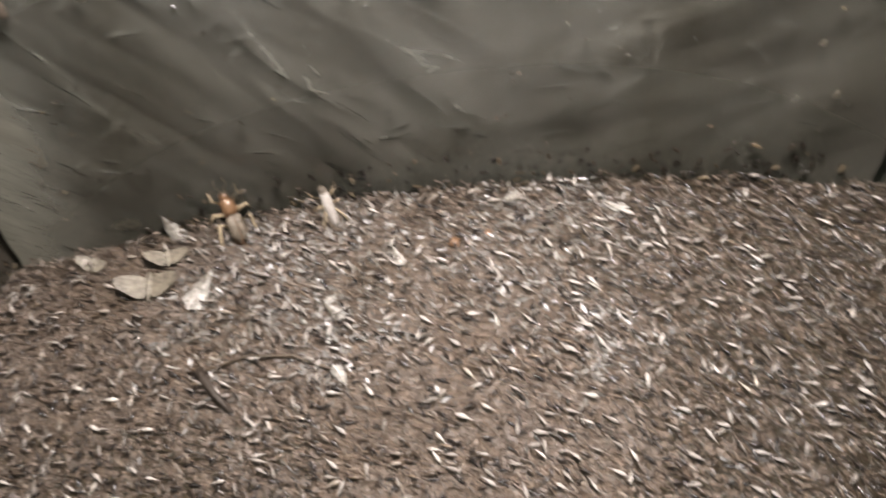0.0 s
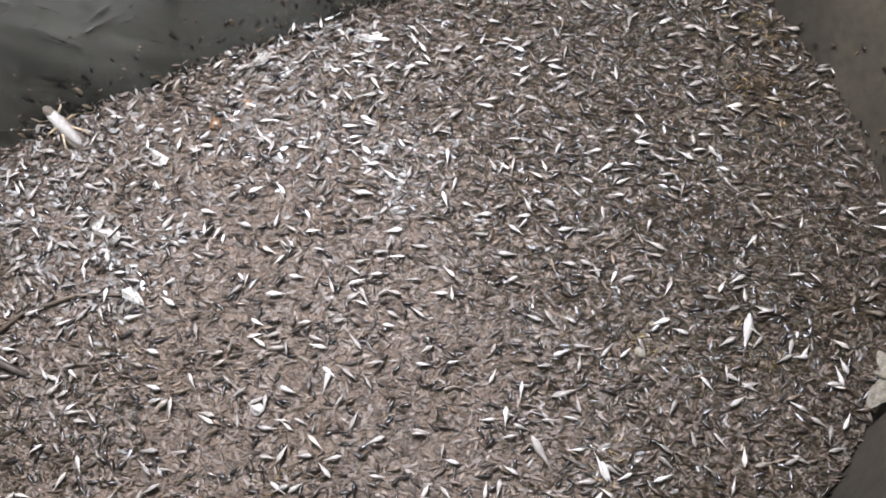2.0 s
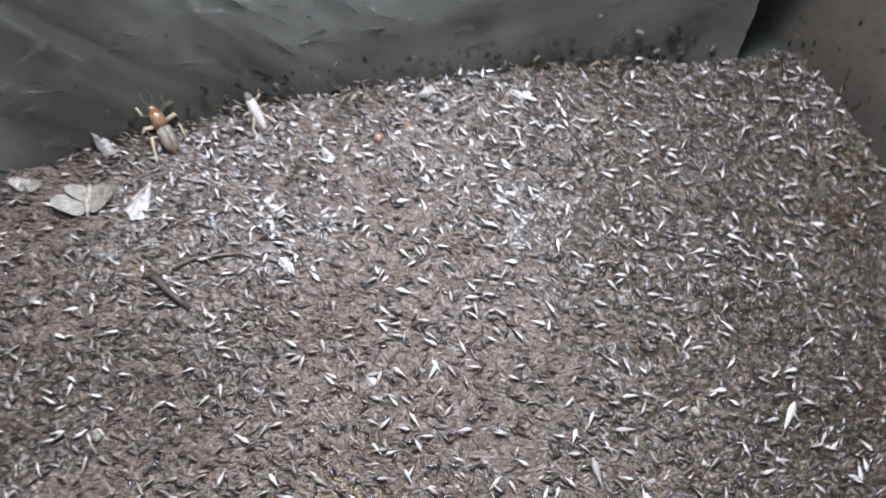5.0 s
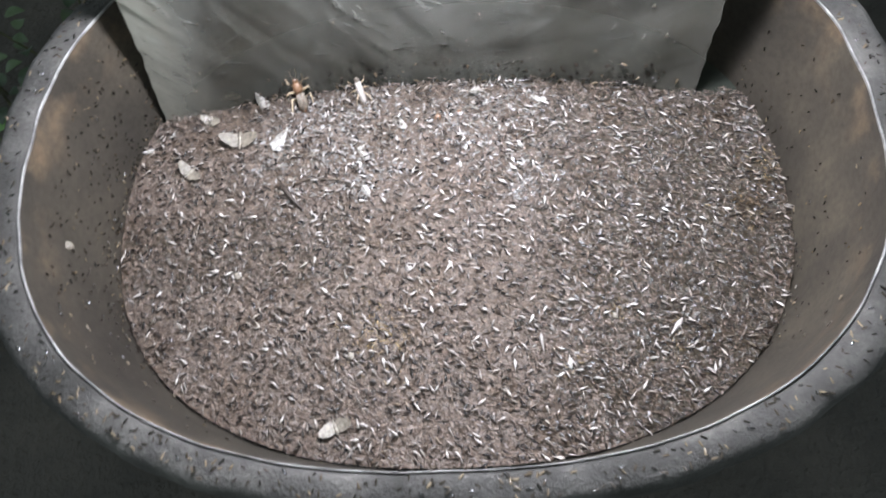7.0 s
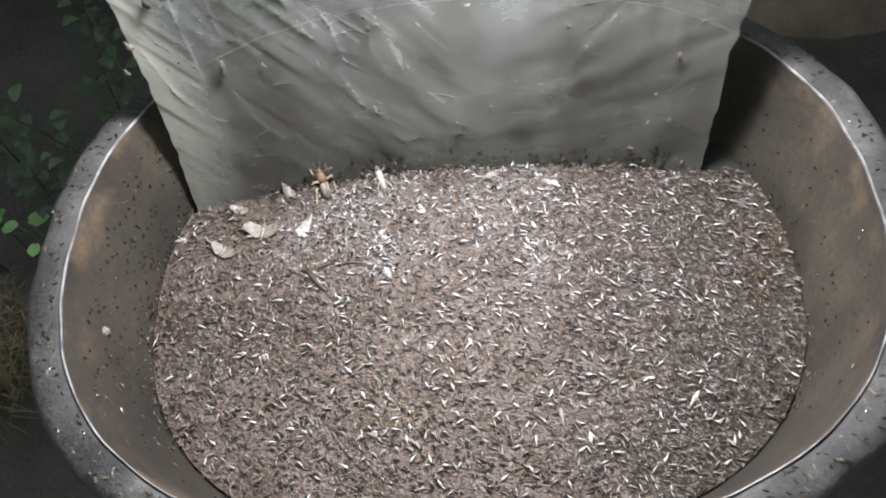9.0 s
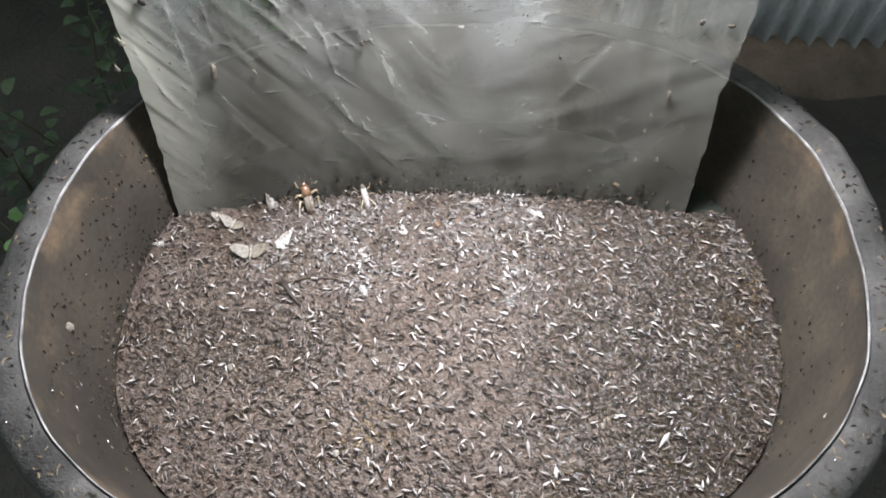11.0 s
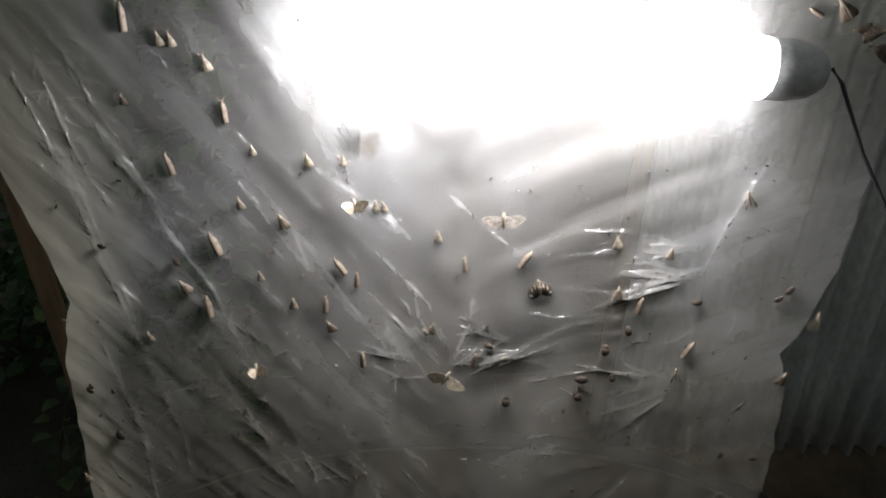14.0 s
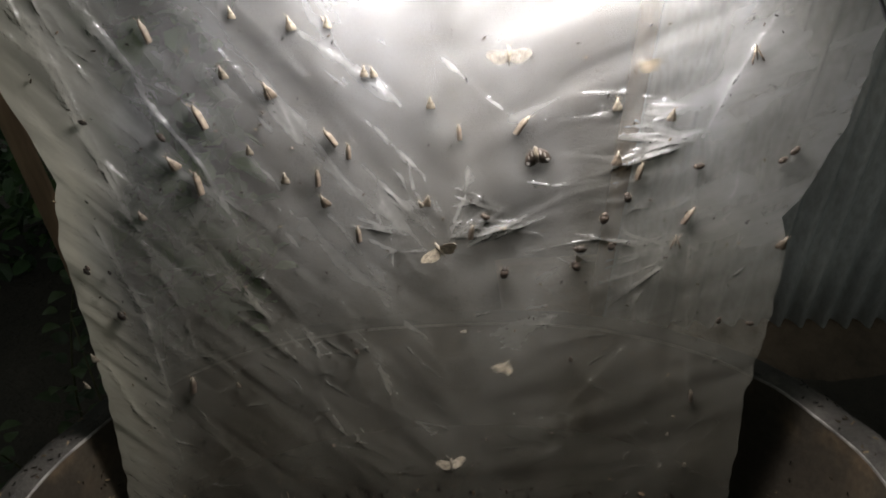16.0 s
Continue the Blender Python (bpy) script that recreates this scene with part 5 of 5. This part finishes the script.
def weed(x, y, height, leaves, label):
    t = thing("weed", pose(x, y, -0.37), label, "plant", "weeds beside the tub")
    bend = rng.uniform(-0.3, 0.3, 2) * height
    line = [Vector((bend[0] * u * u, bend[1] * u * u, height * u)) for u in np.linspace(0, 1, 7)]
    bm = bmesh.new()
    tube(bm, line, 0.003, 6, 0.0012)
    part("stem", bm, STEM, t)
    leaves = int(leaves * 1.5)
    for k in range(leaves):
        u = 0.15 + 0.85 * (k + rng.random()) / leaves
        p = Vector((bend[0] * u * u, bend[1] * u * u, height * u))
        ob = new("leaf", LEAF_SHAPES[k % 3])
        ob.parent = t
        s = rng.uniform(0.7, 1.25) * (1.25 - 0.5 * u)
        a = k * 137.5 + rng.uniform(-25, 25)
        out = rng.uniform(0.0, 0.03)
        p = p + Vector((-math.sin(radians(a)) * out, math.cos(radians(a)) * out, 0.3 * out))
        ob.matrix_basis = Matrix.Translation(p) @ pose(0, 0, 0, rng.uniform(-5, 40), 0, a) @ Matrix.Diagonal((s, s, s, 1))


for x, y, h, n in ((-0.62, 0.34, 0.33, 16), (-0.70, 0.45, 0.42, 18), (-0.60, 0.52, 0.38, 16), (-0.78, 0.36, 0.35, 16), (-0.9, 0.5, 0.45, 18), (-0.52, 0.62, 0.4, 16), (-0.95, 0.3, 0.35, 14), (-0.72, 0.62, 0.5, 20)):
    weed(x, y, h, n, "leafy green weed growing beside the tub")


FRESH = chitin("fresh_green_leaf", [(0.0, (0.1, 0.19, 0.05)), (1.0, (0.17, 0.28, 0.09))], 0.45)
STRAW = chitin("dry_yellow_straw", [(0.0, (0.084, 0.063, 0.0294)), (1.0, (0.252, 0.193, 0.101))], 0.6, True)


def seedling(x, y, height, turn):
    """A young plant with a few round leaves on thin stalks."""
    t = thing("seedling", pose(x, y, -0.37, 0, 0, turn), "young plant with round fresh green leaves beside the tub", "plant", "seedlings beside the tub")
    for k, (a, out, up, s) in enumerate(((0, 0.024, 1.0, 1.0), (178, 0.022, 0.97, 0.85), (80, 0.03, 0.82, 0.7), (262, 0.032, 0.78, 0.75), (40, 0.036, 0.6, 0.6))):
        way = Vector((math.cos(radians(a)), math.sin(radians(a)), 0))
        tip = way * out * 0.5 + Vector((0, 0, height * up))
        bm = bmesh.new()
        tube(bm, [(0, 0, 0), (0.002, 0.001 * k, height * 0.5), tuple(tip)], 0.002, 6, 0.0012)
        stalk = part("stalk", bm, STEM, t)
        bm = bmesh.new()
        rows = []
        for i in range(8):
            u = i / 7
            w = 0.016 * s * math.sin(math.pi * min(1.0, 0.06 + 0.94 * u)) ** 0.6
            rows.append([tip + way * (0.036 * s * u) + Vector((-way.y, way.x, 0)) * (w * v) + Vector((0, 0, 0.004 * s * (abs(v) - 1.2 * u * u))) for v in (-1, -0.5, 0, 0.5, 1)])
        rings(bm, rows, False, False)
        part("leaf", bm, FRESH, stalk)


for x, y, h, a in ((-0.775, 0.276, 0.215, 10), (-0.885, 0.335, 0.22, 60), (-0.93, 0.3, 0.16, 150)):
    seedling(x, y, h, a)


def dry_grass():
    """A trodden tuft of dead straw on the ground."""
    r = np.random.default_rng(12)
    pts, fs = [], []
    for k in range(420):
        a, d = r.uniform(0, 6.28), 0.11 * math.sqrt(r.random())
        x, y = -0.91 + d * math.cos(a), 0.1 + 1.2 * d * math.sin(a)
        turn, n, w, up = r.uniform(0, 6.28), r.uniform(0.04, 0.12), r.uniform(0.0008, 0.002), r.uniform(0.01, 0.07)
        dx, dy = math.cos(turn), math.sin(turn)
        base = len(pts)
        for u in (0.0, 0.4, 0.75, 1.0):
            px, py, pz = x + dx * n * u, y + dy * n * u, -0.365 + 0.02 * r.random() + up * math.sin(u * 2.4)
            ww = w * (1 - 0.8 * u)
            pts += [(px - dy * ww, py + dx * ww, pz), (px + dy * ww, py - dx * ww, pz), (px, py, pz + ww)]
        for i in range(3):
            for c in range(3):
                e = (c + 1) % 3
                fs.append((base + 3 * i + c, base + 3 * i + e, base + 3 * i + 3 + e, base + 3 * i + 3 + c))
    me = bpy.data.meshes.new("dry_grass")
    me.from_pydata(pts, [], fs)
    me.materials.append(STRAW)
    tagged(new("dry_grass", me), "flattened tuft of dry yellow grass beside the tub", "grass", kind="stuff")


dry_grass()


def hedge():
    """The dark growth behind the tub, of many small leaves."""
    count = 6000
    x, z = rng.uniform(-2.2, -0.42, count), -0.36 + 1.75 * rng.random(count) ** 1.1
    y = 1.05 + 0.35 * rng.random(count) + 0.15 * np.sin(x * 4) + 0.1 * np.sin(z * 6 + x * 3)
    base = np.array([(0, 0, 0), (0.35, 0.35, 0.1), (0.25, 0.8, 0.05), (0, 1.0, -0.1), (-0.25, 0.8, 0.05), (-0.35, 0.35, 0.1)])
    verts = []
    for k in range(count):
        m = Euler((rng.uniform(-1.4, 0.6), rng.uniform(-0.6, 0.6), rng.uniform(0, 6.28))).to_matrix()
        m = np.array(m) * rng.uniform(0.03, 0.075)
        verts.append(base @ m.T + (x[k], y[k], z[k]))
    fs = np.concatenate([np.array([(0, 1, 2, 3), (0, 3, 4, 5)]) + 6 * k for k in range(count)])
    me = bpy.data.meshes.new("hedge")
    me.from_pydata(np.concatenate(verts).tolist(), [], fs.tolist())
    me.materials.append(LEAVES)
    tagged(new("hedge", me), "dark green leafy growth behind the tub at night", "hedge", kind="stuff")


hedge()


# ---- moving moths ----
def flutter(wings, phase, low=-22.0, high=52.0, step=0.1):
    """Key the two wings up and down about the body for the whole clip."""
    for side, w in zip((-1, 1), wings):
        rows = []
        for k in range(161):
            up = (high if (k + phase) % 2 else low) + 6 * math.sin(k * 1.7 + phase)
            rows.append((round(k * step, 3), pose(0, 0, 0, 0, -side * up, 0)))
        walk(w, rows)


def fly(ob, rows, turn=0.0, pitch=75.0):
    """Rows of (seconds, x, y, z): the moth faces the plastic, and sways a little."""
    walk(ob, [(t, pose(x, y, z, pitch + 12 * math.sin(3 * t), 0, turn + 25 * math.sin(5 * t + turn))) for t, x, y, z in rows])


AWAY = (0.02, 0.08, 0.98)
MOTHS = {}
for key, span, mat, words in (("perched", 0.036, WHITE, "large cream moth fluttering on the plastic"), ("knot", 0.042, MOTH_WING, "tan moth fluttering at a knot in the plastic"), ("a", 0.03, MOTH_WING, "tan moth in flight before the iron sheet"), ("b", 0.027, MOTH_WING, "tan moth in flight before the plastic"), ("c", 0.034, MOTH_WING, "pale moth in flight low before the plastic"), ("d", 0.028, MOTH_WING, "small pale moth in flight near the lamp"), ("e", 0.026, MOTH_WING, "small pale moth in flight over the water"), ("f", 0.028, MOTH_WING, "pale moth in flight at the edge of the plastic"), ("g", 0.042, CREAM, "white moth fluttering at the edge of the water")):
    MOTHS[key] = winged("flying_moth", span, mat, words)


def motions():
    for n, (ob, wings) in enumerate(MOTHS.values()):
        if n:
            flutter(wings, n, *((-8.0, 20.0) if n == 1 else ()))
    # this one spreads its wings now and then and claps them together between
    spread = (13.6, 14.0, 14.1, 14.2, 14.8, 15.4, 15.5, 15.8, 16.0)
    for side, w in zip((-1, 1), MOTHS["perched"][1]):
        walk(w, [(round(k * 0.1, 3), pose(0, 0, 0, 0, -side * (2.0 if round(k * 0.1, 1) in spread else 80.0), 0)) for k in range(161)])
    walk(MOTHS["perched"][0], [(t, pose(x, 0.15, z, 84, 0, 0)) for t, x, z in ((0.0, 0.065, 0.585), (13.6, 0.064, 0.584), (14.2, 0.065, 0.584), (14.8, 0.066, 0.586), (15.4, 0.07, 0.602), (15.8, 0.07, 0.597), (16.0, 0.073, 0.605))])
    hold = onto_sheet(0.015, 0.412, 0, 0.008)
    walk(MOTHS["knot"][0], [(0.0, hold)] + [(12.5 + 0.25 * k, hold @ pose(0.003 * math.sin(k * 2.1), 0.002 * math.cos(k * 1.3), 0, 0, 0, 30 * math.sin(k * 1.9))) for k in range(15)])
    walk(CRAWLER, [(t, pose(x, y, 0.007, 4, 0, a)) for t, x, y, a in ((0.0, -0.265, 0.117, 2), (4.7, -0.267, 0.116, 2), (8.0, -0.28, 0.108, -3), (9.0, -0.282, 0.105, -8), (12.0, -0.26, 0.081, 6), (16.0, -0.258, 0.08, 6))])
    walk(STROLLER, [(t, pose(x, y, 0.008, 0, 8, a)) for t, x, y, a in ((0.0, -0.252, 0.143, 10), (4.7, -0.26, 0.13, 0), (7.0, -0.34, 0.065, -40), (8.5, -0.342, 0.067, -40), (9.2, -0.333, 0.084, -30), (11.5, -0.296, 0.138, -20), (16.0, -0.293, 0.143, -20))])
    fly(MOTHS["a"][0], [(0.0, *AWAY), (12.0, *AWAY), (13.0, 0.294, 0.100, 0.451), (13.4, 0.299, 0.100, 0.463), (13.5, 0.326, 0.100, 0.476), (13.6, 0.260, 0.100, 0.531), (13.8, 0.309, 0.100, 0.463), (14.0, 0.313, 0.100, 0.511), (14.6, 0.5, 0.15, 0.62), (15.2, 0.75, 0.3, 0.7), (16.0, 0.9, 0.4, 1.0)], 20)
    fly(MOTHS["b"][0], [(0.0, *AWAY), (12.2, *AWAY), (12.8, -0.3, 0.1, 0.5), (13.2, -0.257, 0.100, 0.419), (13.5, -0.256, 0.100, 0.424), (13.8, -0.176, 0.100, 0.504), (14.0, -0.139, 0.100, 0.480), (14.2, -0.113, 0.100, 0.470), (14.3, -0.072, 0.100, 0.438), (14.4, -0.019, 0.100, 0.417), (14.5, 0.010, 0.100, 0.410), (14.6, 0.035, 0.100, 0.416), (14.7, 0.080, 0.100, 0.408), (14.8, 0.067, 0.100, 0.315), (15.0, 0.062, 0.100, 0.282), (15.2, 0.154, 0.100, 0.297), (15.4, 0.067, 0.100, 0.274), (15.7, 0.063, 0.100, 0.277), (15.9, 0.046, 0.100, 0.306), (16.0, 0.066, 0.100, 0.330)], 0)
    fly(MOTHS["c"][0], [(0.0, *AWAY), (13.5, *AWAY), (14.5, -0.1, 0.09, 0.3), (15.4, 0.008, 0.100, 0.215), (15.7, 0.003, 0.100, 0.199), (15.9, 0.014, 0.100, 0.206), (16.0, 0.011, 0.100, 0.197)], -10)
    fly(MOTHS["d"][0], [(0.0, *AWAY), (11.0, *AWAY), (12.0, 0.093, 0.100, 0.383), (12.5, -0.010, 0.100, 0.482), (13.0, 0.027, 0.100, 0.463), (14.0, -0.049, 0.100, 0.622), (14.3, 0.001, 0.100, 0.650), (14.6, -0.1, 0.05, 1.05), (15.0, -0.1, 0.05, 1.05), (15.4, 0.009, 0.100, 0.599), (15.9, 0.119, 0.100, 0.611), (16.0, 0.160, 0.100, 0.610)], 15)
    fly(MOTHS["e"][0], [(0.0, *AWAY), (10.5, *AWAY), (12.0, 0.137, 0.100, 0.232), (12.3, 0.138, 0.100, 0.205), (12.5, -0.125, 0.100, 0.208), (13.0, -0.45, 0.05, 0.5), (13.6, -0.6, 0.0, 0.9), (16.0, -0.6, 0.0, 1.1)], 30)
    fly(MOTHS["f"][0], [(0.0, *AWAY), (10.8, *AWAY), (12.0, 0.284, 0.100, 0.240), (12.3, 0.318, 0.100, 0.192), (12.7, 0.45, 0.1, 0.3), (13.2, 0.7, 0.2, 0.8), (16.0, 0.7, 0.2, 1.1)], -25)
    fly(MOTHS["g"][0], [(0.0, 0.302, -0.244, 0.03), (2.0, 0.303, -0.243, 0.03), (3.5, 0.3, -0.246, 0.03), (4.7, 0.306, -0.245, 0.034), (5.3, 0.42, -0.3, 0.25), (6.2, 0.9, -0.5, 0.7), (8.0, 1.6, -0.6, 1.2), (16.0, 2.0, -0.6, 1.4)], 50, 10.0)


motions()
